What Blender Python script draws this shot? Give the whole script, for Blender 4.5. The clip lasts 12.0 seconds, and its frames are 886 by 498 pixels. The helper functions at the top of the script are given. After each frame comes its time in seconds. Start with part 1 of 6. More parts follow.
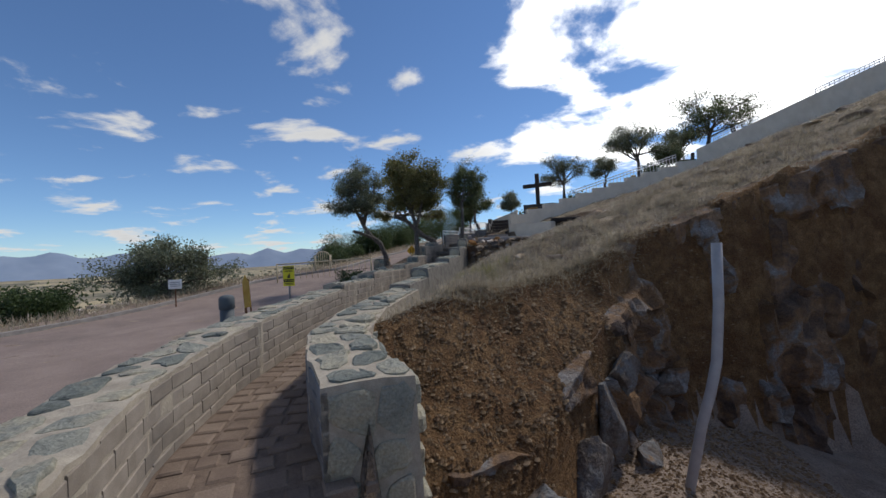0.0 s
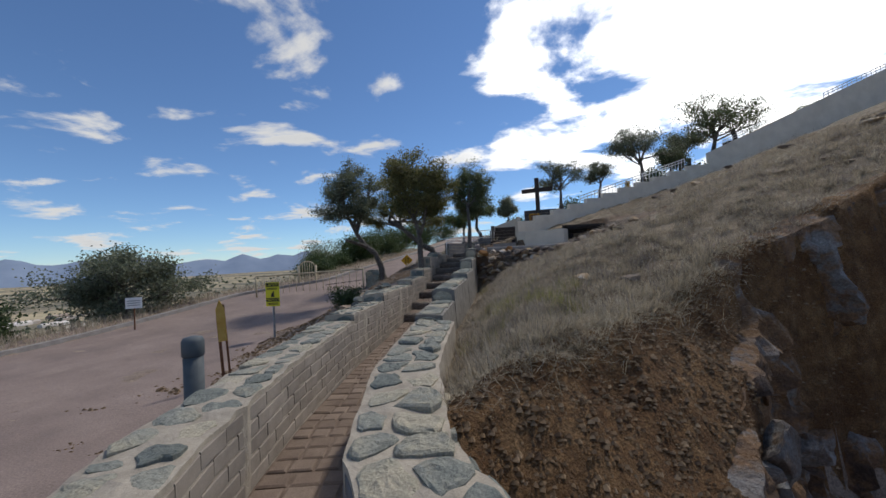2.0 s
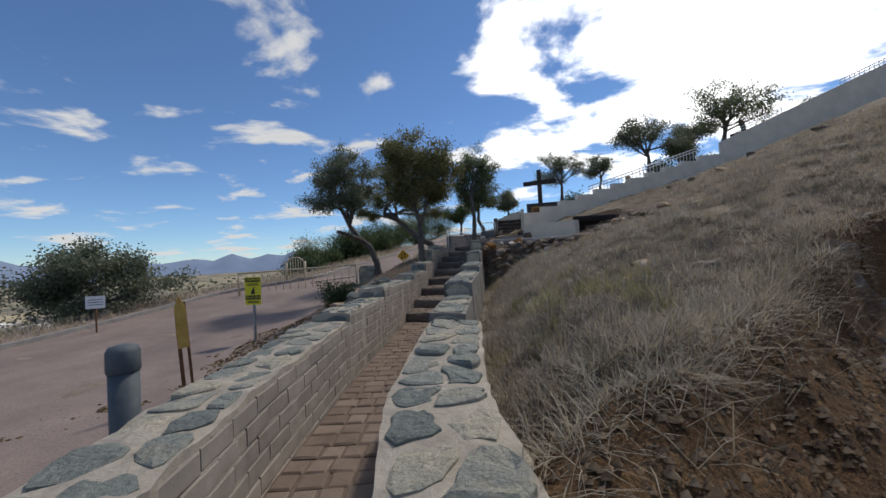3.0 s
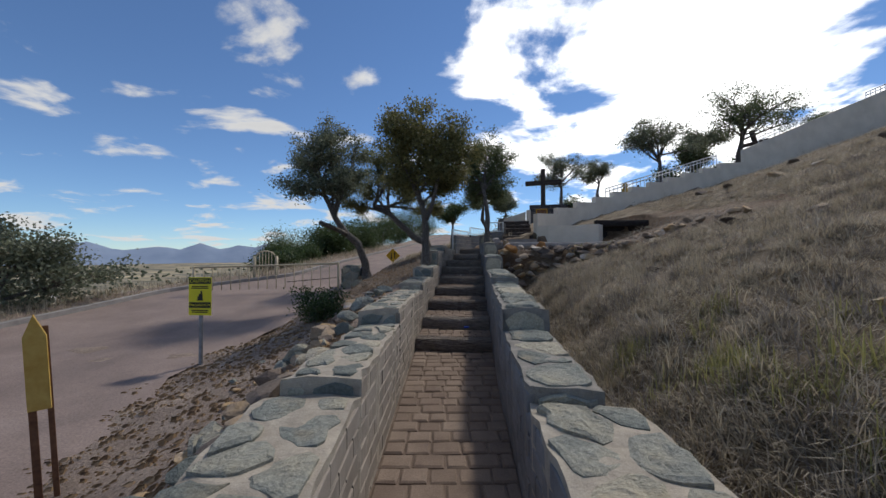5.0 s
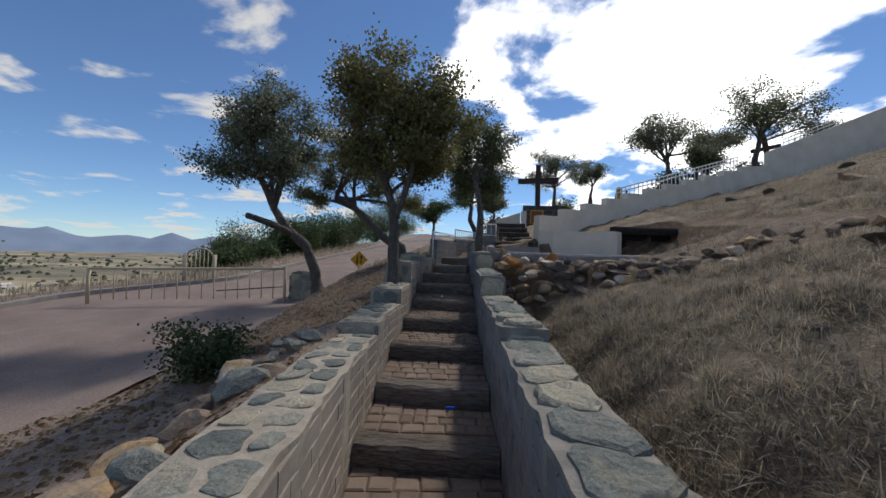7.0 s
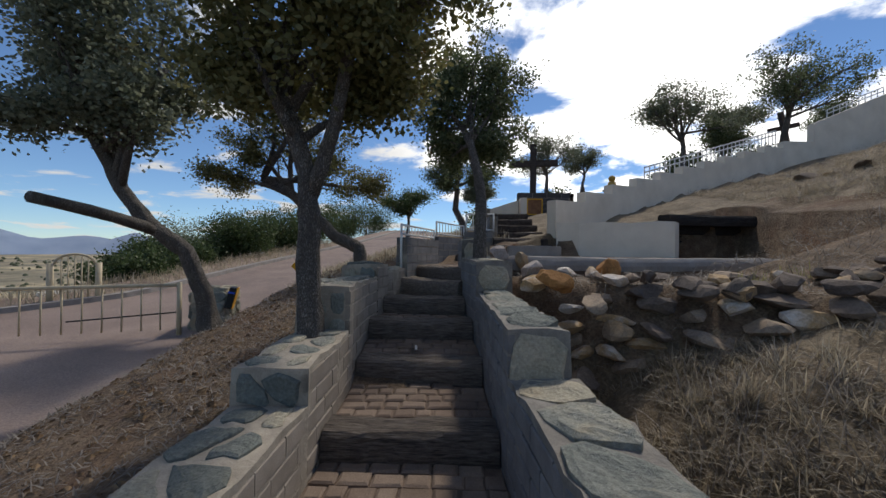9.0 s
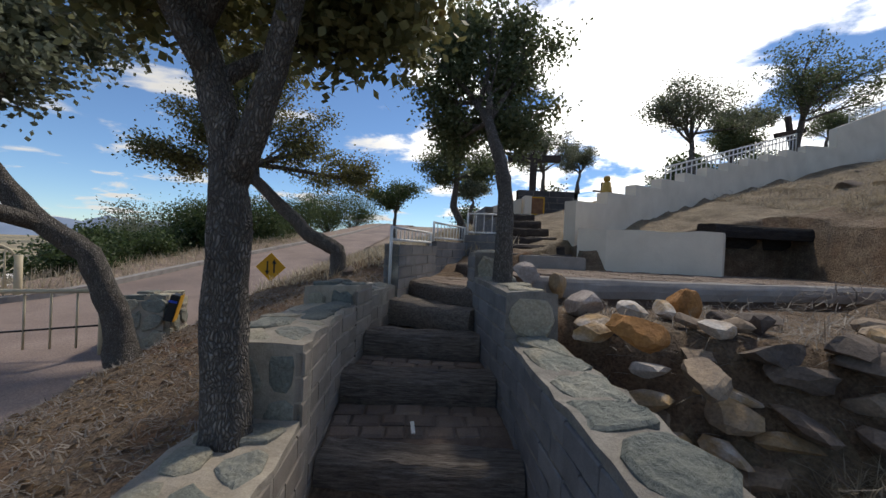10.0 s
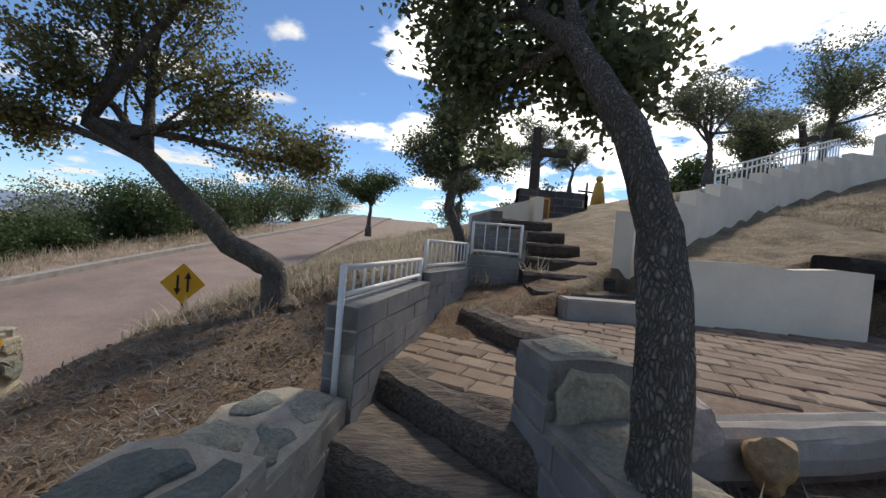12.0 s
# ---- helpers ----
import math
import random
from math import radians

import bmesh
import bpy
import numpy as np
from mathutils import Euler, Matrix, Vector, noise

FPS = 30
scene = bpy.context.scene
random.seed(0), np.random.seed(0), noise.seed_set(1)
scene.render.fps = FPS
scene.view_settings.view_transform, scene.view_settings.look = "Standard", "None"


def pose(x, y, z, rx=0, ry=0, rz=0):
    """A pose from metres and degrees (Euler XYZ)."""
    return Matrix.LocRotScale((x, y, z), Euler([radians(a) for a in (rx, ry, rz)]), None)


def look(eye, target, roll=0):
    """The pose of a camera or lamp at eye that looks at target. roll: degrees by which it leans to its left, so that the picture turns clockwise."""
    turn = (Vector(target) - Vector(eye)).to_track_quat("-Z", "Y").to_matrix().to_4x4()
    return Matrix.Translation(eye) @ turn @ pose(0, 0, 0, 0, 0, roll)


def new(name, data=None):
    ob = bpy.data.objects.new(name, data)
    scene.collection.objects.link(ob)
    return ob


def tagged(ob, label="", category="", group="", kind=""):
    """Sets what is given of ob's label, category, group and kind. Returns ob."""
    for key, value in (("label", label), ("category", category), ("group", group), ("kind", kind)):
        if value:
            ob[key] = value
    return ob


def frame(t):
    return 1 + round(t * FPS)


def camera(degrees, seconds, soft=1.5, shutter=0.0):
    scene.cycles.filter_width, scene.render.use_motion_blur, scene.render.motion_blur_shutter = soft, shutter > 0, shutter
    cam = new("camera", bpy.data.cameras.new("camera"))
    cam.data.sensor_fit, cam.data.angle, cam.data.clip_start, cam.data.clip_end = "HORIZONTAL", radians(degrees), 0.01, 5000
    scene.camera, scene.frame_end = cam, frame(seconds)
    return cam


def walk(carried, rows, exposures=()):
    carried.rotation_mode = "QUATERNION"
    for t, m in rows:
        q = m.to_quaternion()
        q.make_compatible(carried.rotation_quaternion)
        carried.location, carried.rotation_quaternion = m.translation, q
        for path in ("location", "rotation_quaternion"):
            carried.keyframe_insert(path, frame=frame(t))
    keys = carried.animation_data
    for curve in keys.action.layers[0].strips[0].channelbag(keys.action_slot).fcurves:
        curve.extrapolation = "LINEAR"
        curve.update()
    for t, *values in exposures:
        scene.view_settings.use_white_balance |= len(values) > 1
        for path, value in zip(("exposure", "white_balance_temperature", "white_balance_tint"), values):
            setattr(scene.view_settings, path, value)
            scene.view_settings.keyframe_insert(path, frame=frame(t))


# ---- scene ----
cam = camera(100.1, 12.0)
PATH = [
    (0, (3.833, -0.351, 0.891), (3.243, 1.559, 0.911), -2.8),
    (0.5, (3.615, -0.417, 1.179), (3.063, 1.505, 1.221), -1.8),
    (1, (3.314, 0.093, 1.177), (2.78, 2.02, 1.231), -2.4),
    (1.5, (2.902, 0.74, 1.059), (2.384, 2.671, 1.088), -3.2),
    (2, (2.717, 0.751, 1.107), (2.231, 2.69, 1.151), -3.0),
    (2.5, (2.464, 1.22, 1.017), (1.996, 3.164, 1.072), -3.4),
    (3, (2.173, 1.691, 0.95), (1.73, 3.641, 0.989), -3.1),
    (3.2, (2.096, 1.786, 0.992), (1.68, 3.743, 0.997), -3.5),
    (4.8, (1.211, 3.107, 1.051), (0.883, 5.08, 1.083), -1.1),
    (5, (1.14, 3.311, 1.02), (0.818, 5.284, 1.059), -0.3),
    (5.5, (1.05, 3.912, 1.033), (0.744, 5.887, 1.085), 1.2),
    (6, (0.983, 4.609, 1.131), (0.698, 6.588, 1.183), 1.6),
    (6.5, (0.85, 5.206, 1.07), (0.601, 7.19, 1.117), 1.1),
    (7, (0.85, 5.535, 1.235), (0.632, 7.523, 1.271), 1.7),
    (7.2, (0.89, 5.594, 1.309), (0.677, 7.582, 1.343), 1.6),
    (8.8, (0.614, 8.001, 1.372), (0.511, 9.998, 1.391), 0.9),
    (9, (0.587, 8.229, 1.375), (0.489, 10.227, 1.391), 0.7),
    (9.5, (0.466, 8.73, 1.413), (0.402, 10.729, 1.425), 1.2),
    (10, (0.363, 9.286, 1.537), (0.351, 11.286, 1.524), 2.6),
    (10.5, (0.317, 9.786, 1.594), (0.34, 11.785, 1.576), 3.3),
    (11, (0.26, 10.093, 1.668), (0.317, 12.091, 1.631), 3.8),
    (11.5, (0.246, 10.565, 1.779), (0.325, 12.563, 1.743), 4.2),
    (12, (0.186, 11.052, 1.828), (0.302, 13.048, 1.783), 4.9),
]
walk(cam, [(t, look(eye, target, roll)) for t, eye, target, roll in PATH], exposures=((0, -0.05, 6620, 10), (7.2, -0.06, 6700, 10), (9.3, -0.02, 6900, 10), (10.5, 0.25, 7050, 10), (11.5, 0.40, 7100, 10), (12, 0.42, 7100, 10)))

# ---- world, sun and exposure ----
SUN_AZ, SUN_EL = radians(30), radians(54)      # azimuth from +y towards +x
SUN_DIR = Vector((math.sin(SUN_AZ) * math.cos(SUN_EL), math.cos(SUN_AZ) * math.cos(SUN_EL), math.sin(SUN_EL)))


def build_world():
    w = bpy.data.worlds.new("sky_world")
    scene.world = w
    w.use_nodes = True
    nt = w.node_tree
    nt.nodes.clear()
    N, L = nt.nodes.new, nt.links.new
    sky = N("ShaderNodeTexSky")
    sky.sky_type, sky.sun_disc = "NISHITA", False
    sky.sun_elevation, sky.sun_rotation = SUN_EL, SUN_AZ
    sky.altitude, sky.air_density, sky.dust_density, sky.ozone_density = 1500, 1.0, 0.0, 5.0
    tc = N("ShaderNodeTexCoord")
    sep = N("ShaderNodeSeparateXYZ")
    L(tc.outputs["Generated"], sep.inputs[0])

    def m(op, a, b=None, c=None):
        n = N("ShaderNodeMath")
        n.operation = op
        for i, v in enumerate((a, b, c)):
            if v is None:
                continue
            if isinstance(v, (int, float)):
                n.inputs[i].default_value = v
            else:
                L(v, n.inputs[i])
        return n.outputs[0]

    zc = m("MAXIMUM", sep.outputs[2], 0.0)
    den = m("ADD", zc, 0.16)
    px, py = m("DIVIDE", sep.outputs[0], den), m("DIVIDE", sep.outputs[1], den)
    comb = N("ShaderNodeCombineXYZ")
    L(px, comb.inputs[0]), L(py, comb.inputs[1])
    noi = N("ShaderNodeTexNoise")
    noi.inputs["Scale"].default_value, noi.inputs["Detail"].default_value = 1.9, 10
    noi.inputs["Roughness"].default_value, noi.inputs["Distortion"].default_value = 0.55, 0.25
    mp = N("ShaderNodeMapping")
    mp.inputs["Location"].default_value = (3.1, 7.4, 0.0)
    L(comb.outputs[0], mp.inputs[0]), L(mp.outputs[0], noi.inputs[0])
    # thick bright cloud round the sun
    dot = N("ShaderNodeVectorMath")
    dot.operation = "DOT_PRODUCT"
    L(tc.outputs["Generated"], dot.inputs[0])
    cen = Vector((math.sin(radians(25)) * math.cos(radians(33)), math.cos(radians(25)) * math.cos(radians(33)), math.sin(radians(33))))
    dot.inputs[1].default_value = cen
    near = N("ShaderNodeMapRange")
    near.interpolation_type = "SMOOTHSTEP"
    for i, v in ((1, 0.80), (2, 0.98), (3, 0.0), (4, 0.16)):
        near.inputs[i].default_value = v
    L(dot.outputs["Value"], near.inputs[0])
    base = m("ADD", noi.outputs[0], near.outputs[0])
    mask = N("ShaderNodeMapRange")
    mask.interpolation_type = "SMOOTHSTEP"
    for i, v in ((1, 0.535), (2, 0.64), (3, 0.0), (4, 0.97)):
        mask.inputs[i].default_value = v
    L(base, mask.inputs[0])
    # cloud brightness, greyer in the thick undersides, brighter round the sun
    thick = N("ShaderNodeMapRange")
    for i, v in ((1, 0.60), (2, 0.85), (3, 7.5), (4, 5.6)):
        thick.inputs[i].default_value = v
    L(noi.outputs[0], thick.inputs[0])
    glow = N("ShaderNodeMapRange")
    glow.interpolation_type = "SMOOTHSTEP"
    for i, v in ((1, 0.72), (2, 0.99), (3, 0.9), (4, 2.3)):
        glow.inputs[i].default_value = v
    L(dot.outputs["Value"], glow.inputs[0])
    cb = m("MULTIPLY", thick.outputs[0], glow.outputs[0])
    col = N("ShaderNodeCombineColor")
    L(m("MULTIPLY", cb, 0.97), col.inputs[0]), L(m("MULTIPLY", cb, 0.985), col.inputs[1]), L(cb, col.inputs[2])
    mix = N("ShaderNodeMix")
    mix.data_type = "RGBA"
    deep = N("ShaderNodeVectorMath")
    deep.operation = "MULTIPLY"
    deep.inputs[1].default_value = (0.88, 1.0, 1.10)
    L(sky.outputs[0], deep.inputs[0])
    L(mask.outputs[0], mix.inputs[0]), L(deep.outputs[0], mix.inputs[6]), L(col.outputs[0], mix.inputs[7])
    bg, out = N("ShaderNodeBackground"), N("ShaderNodeOutputWorld")
    bg.inputs[1].default_value = 0.11
    L(mix.outputs[2], bg.inputs[0]), L(bg.outputs[0], out.inputs[0])


build_world()
sun = new("sun", bpy.data.lights.new("sun", "SUN"))
sun.data.energy, sun.data.angle, sun.data.color = 2.1, radians(5.0), (1.0, 0.95, 0.87)
sun.matrix_world = look(SUN_DIR * 50, (0, 0, 0))


# ---- materials ----
def material(name, stops, scale=6.0, detail=8, rough=0.85, bump=0.3, bump_scale=None, fine=None, island=0.0, obj_random=0.0,
             stain=None, metallic=0.0, distortion=0.2, bump_dist=0.02, stretch=None):
    """Noise-driven colour from (position, colour) stops, a second larger stain noise, a fine grain and bump."""
    mat = bpy.data.materials.new(name)
    mat.use_nodes = True
    nt = mat.node_tree
    N, L = nt.nodes.new, nt.links.new
    bsdf = nt.nodes["Principled BSDF"]
    bsdf.inputs["Roughness"].default_value, bsdf.inputs["Metallic"].default_value = rough, metallic
    bsdf.inputs["Specular IOR Level"].default_value = 0.3
    geo = N("ShaderNodeNewGeometry")
    vec = geo.outputs["Position"]
    if stretch:
        mp = N("ShaderNodeMapping")
        mp.inputs["Scale"].default_value = stretch
        L(vec, mp.inputs[0])
        vec = mp.outputs[0]

    def noise_tex(s, d, r=0.6, dist=distortion):
        n = N("ShaderNodeTexNoise")
        n.inputs["Scale"].default_value, n.inputs["Detail"].default_value = s, d
        n.inputs["Roughness"].default_value, n.inputs["Distortion"].default_value = r, dist
        L(vec, n.inputs[0])
        return n.outputs[0]

    fac = noise_tex(scale, detail)
    if island or obj_random:
        rnd = N("ShaderNodeMapRange")
        amount = island or obj_random
        rnd.inputs[3].default_value, rnd.inputs[4].default_value = -amount, amount
        src = geo.outputs["Random Per Island"] if island else N("ShaderNodeObjectInfo").outputs["Random"]
        L(src, rnd.inputs[0])
        add = N("ShaderNodeMath")
        add.operation = "ADD"
        L(fac, add.inputs[0]), L(rnd.outputs[0], add.inputs[1])
        fac = add.outputs[0]
    ramp = N("ShaderNodeValToRGB")
    el = ramp.color_ramp.elements
    while len(el) < len(stops):
        el.new(0.5)
    for e, (p, c) in zip(el, stops):
        e.position, e.color = p, (*c, 1)
    L(fac, ramp.inputs[0])
    colour = ramp.outputs[0]
    if stain:
        s, c, lo, hi, amount = stain
        mr = N("ShaderNodeMapRange")
        for i, v in ((1, lo), (2, hi), (3, 0.0), (4, amount)):
            mr.inputs[i].default_value = v
        L(noise_tex(s, 5), mr.inputs[0])
        mx = N("ShaderNodeMix")
        mx.data_type = "RGBA"
        mx.inputs[7].default_value = (*c, 1)
        L(mr.outputs[0], mx.inputs[0]), L(colour, mx.inputs[6])
        colour = mx.outputs[2]
    if fine:
        s, amount = fine
        mr = N("ShaderNodeMapRange")
        for i, v in ((1, 0.3), (2, 0.7), (3, 1 - amount), (4, 1 + amount)):
            mr.inputs[i].default_value = v
        L(noise_tex(s, 4), mr.inputs[0])
        sc = N("ShaderNodeVectorMath")
        sc.operation = "SCALE"
        L(colour, sc.inputs[0]), L(mr.outputs[0], sc.inputs["Scale"])
        colour = sc.outputs[0]
    L(colour, bsdf.inputs["Base Color"])
    if bump:
        b = N("ShaderNodeBump")
        b.inputs["Strength"].default_value, b.inputs["Distance"].default_value = bump, bump_dist
        L(noise_tex(bump_scale or scale * 4, 9, 0.65), b.inputs["Height"])
        L(b.outputs[0], bsdf.inputs["Normal"])
    return mat


M = {}
M["mortar"] = material("mortar", [(0.3, (0.29, 0.25, 0.198)), (0.7, (0.46, 0.40, 0.32))], 9, fine=(160, 0.14), bump=0.5, stain=(1.7, (0.24, 0.21, 0.18), 0.5, 0.75, 0.5))
M["stone"] = material("wall_stone", [(0.0, (0.125, 0.138, 0.125)), (0.35, (0.20, 0.212, 0.185)), (0.55, (0.28, 0.278, 0.235)), (0.75, (0.36, 0.33, 0.25)), (1.0, (0.46, 0.40, 0.30))],
                      5, obj_random=0.42, fine=(70, 0.25), bump=0.9, bump_scale=12, bump_dist=0.05, stain=(3.5, (0.34, 0.27, 0.17), 0.58, 0.72, 0.55), rough=0.8)
M["block"] = material("block", [(0.3, (0.23, 0.195, 0.16)), (0.7, (0.34, 0.292, 0.245))], 7, obj_random=0.12, fine=(220, 0.16), bump=0.35, bump_scale=150, bump_dist=0.004, stain=(1.3, (0.15, 0.135, 0.125), 0.5, 0.75, 0.6))
M["grey_block"] = material("grey_block", [(0.3, (0.15, 0.145, 0.145)), (0.7, (0.24, 0.232, 0.228))], 7, obj_random=0.1, fine=(220, 0.16), bump=0.35, bump_scale=150, bump_dist=0.004)
M["paver"] = material("paver", [(0.2, (0.145, 0.105, 0.080)), (0.5, (0.205, 0.152, 0.116)), (0.85, (0.27, 0.208, 0.16))], 5, obj_random=0.2, fine=(130, 0.2), bump=0.5, bump_scale=60, bump_dist=0.008, stain=(1.6, (0.17, 0.12, 0.095), 0.5, 0.72, 0.5))
M["sand"] = material("joint_sand", [(0.3, (0.12, 0.085, 0.065)), (0.7, (0.21, 0.155, 0.118))], 14, fine=(160, 0.25), bump=0.5)
M["tie"] = material("weathered_timber", [(0.25, (0.055, 0.044, 0.038)), (0.5, (0.19, 0.158, 0.132)), (0.8, (0.35, 0.305, 0.26))], 9, stretch=(1.0, 9.0, 9.0), obj_random=0.1, fine=(60, 0.25), bump=0.9, bump_scale=16, bump_dist=0.03)
# near-black streaked timber for the beams in the hillside recess
M["black_beam"] = material("near_black_timber", [(0.3, (0.012, 0.010, 0.010)), (0.75, (0.05, 0.042, 0.038))], 8, stretch=(1.0, 6.0, 6.0), fine=(60, 0.3), bump=0.9, bump_scale=18, bump_dist=0.03)
M["plaster"] = material("pale_plaster", [(0.3, (0.66, 0.585, 0.475)), (0.7, (0.80, 0.72, 0.60))], 2.2, fine=(120, 0.06), bump=0.25, bump_scale=40, bump_dist=0.01, stain=(0.7, (0.52, 0.45, 0.36), 0.55, 0.85, 0.45))
M["road"] = material("dusty_asphalt", [(0.25, (0.19, 0.142, 0.122)), (0.6, (0.27, 0.205, 0.175)), (0.9, (0.34, 0.268, 0.23))], 1.1, fine=(55, 0.28), bump=0.5, bump_scale=90, bump_dist=0.01, stain=(0.35, (0.13, 0.10, 0.092), 0.5, 0.7, 0.6))
M["concrete"] = material("concrete", [(0.3, (0.22, 0.20, 0.185)), (0.7, (0.34, 0.315, 0.29))], 5, fine=(150, 0.14), bump=0.3, bump_scale=80, bump_dist=0.006)
M["rock"] = material("cut_rock", [(0.2, (0.045, 0.034, 0.032)), (0.42, (0.12, 0.082, 0.062)), (0.52, (0.23, 0.135, 0.072)), (0.60, (0.21, 0.195, 0.185)), (0.78, (0.40, 0.42, 0.43))],
                     2.3, fine=(45, 0.3), bump=1.0, bump_scale=11, bump_dist=0.07, stain=(1.1, (0.14, 0.07, 0.025), 0.52, 0.66, 0.6))
M["loose"] = material("rubble_stone", [(0.0, (0.09, 0.072, 0.063)), (0.35, (0.185, 0.14, 0.108)), (0.6, (0.33, 0.25, 0.175)), (0.78, (0.44, 0.29, 0.145)), (0.95, (0.58, 0.52, 0.46))],
                      4, obj_random=0.42, fine=(60, 0.25), bump=0.7, bump_scale=18)
M["bark"] = material("oak_bark", [(0.3, (0.16, 0.14, 0.122)), (0.5, (0.26, 0.232, 0.205)), (0.7, (0.38, 0.345, 0.305))], 9, stretch=(1.6, 1.6, 0.7), fine=(90, 0.25), bump=0.5, bump_scale=40)


def crack_bark(mat):
    """Dark fissures between long plates of bark."""
    nt = mat.node_tree
    N, L = nt.nodes.new, nt.links.new
    bsdf = nt.nodes["Principled BSDF"]
    geo, mp, nz, add, vo = N("ShaderNodeNewGeometry"), N("ShaderNodeMapping"), N("ShaderNodeTexNoise"), N("ShaderNodeMixRGB"), N("ShaderNodeTexVoronoi")
    mp.inputs["Scale"].default_value = (1.0, 1.0, 0.36)
    nz.inputs["Scale"].default_value = 14
    add.blend_type = "ADD"
    add.inputs[0].default_value = 0.045
    vo.feature, vo.inputs["Scale"].default_value = "DISTANCE_TO_EDGE", 92
    L(geo.outputs["Position"], mp.inputs[0]), L(mp.outputs[0], add.inputs[1]), L(geo.outputs["Position"], nz.inputs[0])
    L(nz.outputs["Color"], add.inputs[2]), L(add.outputs[0], vo.inputs["Vector"])
    mr, mx = N("ShaderNodeMapRange"), N("ShaderNodeMix")
    for i, v in ((1, 0.0), (2, 0.34), (3, 0.0), (4, 1.0)):
        mr.inputs[i].default_value = v
    L(vo.outputs["Distance"], mr.inputs[0])
    mx.data_type = "RGBA"
    mx.inputs[6].default_value = (0.09, 0.078, 0.067, 1)
    L(bsdf.inputs["Base Color"].links[0].from_socket, mx.inputs[7]), L(mr.outputs[0], mx.inputs[0]), L(mx.outputs[2], bsdf.inputs["Base Color"])
    bp = N("ShaderNodeBump")
    bp.inputs["Strength"].default_value, bp.inputs["Distance"].default_value = 0.9, 0.014
    L(mr.outputs[0], bp.inputs["Height"]), L(bsdf.inputs["Normal"].links[0].from_socket, bp.inputs["Normal"]), L(bp.outputs[0], bsdf.inputs["Normal"])


crack_bark(M["bark"])
M["grey_mortar"] = material("grey_mortar", [(0.3, (0.17, 0.155, 0.135)), (0.7, (0.30, 0.275, 0.24))], 9, fine=(160, 0.16), bump=0.6, stain=(1.7, (0.15, 0.13, 0.115), 0.5, 0.75, 0.5))
M["yellow"] = material("yellow_sign", [(0.3, (0.62, 0.55, 0.02)), (0.7, (0.72, 0.64, 0.03))], 3, rough=0.45, bump=0.0)
M["amber"] = material("amber_sign", [(0.3, (0.62, 0.31, 0.01)), (0.7, (0.72, 0.38, 0.015))], 3, rough=0.45, bump=0.0)
M["tan_board"] = material("tan_board", [(0.3, (0.46, 0.27, 0.055)), (0.7, (0.58, 0.38, 0.10))], 14, rough=0.65, bump=0.1)
M["black"] = material("black_paint", [(0.3, (0.012, 0.012, 0.013)), (0.7, (0.022, 0.022, 0.022))], 9, rough=0.5, bump=0.0)
M["steel"] = material("galvanised_steel", [(0.3, (0.16, 0.17, 0.19)), (0.7, (0.27, 0.28, 0.30))], 12, rough=0.45, metallic=0.7, bump=0.1)
M["rust"] = material("rusty_steel", [(0.3, (0.10, 0.045, 0.025)), (0.7, (0.21, 0.10, 0.05))], 18, rough=0.85, bump=0.3)
M["white_paint"] = material("white_paint", [(0.3, (0.70, 0.69, 0.67)), (0.7, (0.80, 0.79, 0.77))], 12, rough=0.4, bump=0.05)
M["beige_paint"] = material("beige_paint", [(0.3, (0.46, 0.38, 0.25)), (0.7, (0.56, 0.47, 0.32))], 10, rough=0.5, bump=0.05)
M["bollard"] = material("bollard_paint", [(0.3, (0.065, 0.08, 0.09)), (0.7, (0.10, 0.115, 0.125))], 8, rough=0.6, bump=0.1)
M["blue"] = material("blue_plastic", [(0.3, (0.01, 0.06, 0.5)), (0.7, (0.02, 0.09, 0.6))], 8, rough=0.4, bump=0.0)
M["paper"] = material("white_paper", [(0.3, (0.7, 0.68, 0.62)), (0.7, (0.78, 0.76, 0.7))], 8, rough=0.8, bump=0.0)
M["copper"] = material("brown_plaque", [(0.3, (0.14, 0.055, 0.02)), (0.7, (0.26, 0.12, 0.05))], 12, rough=0.5, bump=0.2)
M["dark_wood"] = material("dark_wood", [(0.3, (0.035, 0.026, 0.022)), (0.7, (0.075, 0.058, 0.048))], 14, rough=0.8, bump=0.4)
M["dark_stone"] = material("dark_ashlar", [(0.3, (0.05, 0.048, 0.05)), (0.7, (0.11, 0.10, 0.098))], 6, obj_random=0.15, bump=0.6, bump_scale=30)
M["pipe"] = material("grey_plastic_pipe", [(0.3, (0.30, 0.29, 0.30)), (0.7, (0.40, 0.385, 0.39))], 7, rough=0.45, bump=0.05)


def leaf_material(name, dark, light, brown):
    mat = material(name, [(0.1, dark), (0.55, light), (0.93, light), (1.0, brown)], 1.2, island=0.42, rough=0.5, bump=0.0)
    nt = mat.node_tree
    b, out = nt.nodes["Principled BSDF"], nt.nodes["Material Output"]
    tr, mx = nt.nodes.new("ShaderNodeBsdfTranslucent"), nt.nodes.new("ShaderNodeMixShader")
    mx.inputs[0].default_value = 0.42
    nt.links.new(b.inputs["Base Color"].links[0].from_socket, tr.inputs[0])
    nt.links.new(b.outputs[0], mx.inputs[1]), nt.links.new(tr.outputs[0], mx.inputs[2]), nt.links.new(mx.outputs[0], out.inputs[0])
    return mat


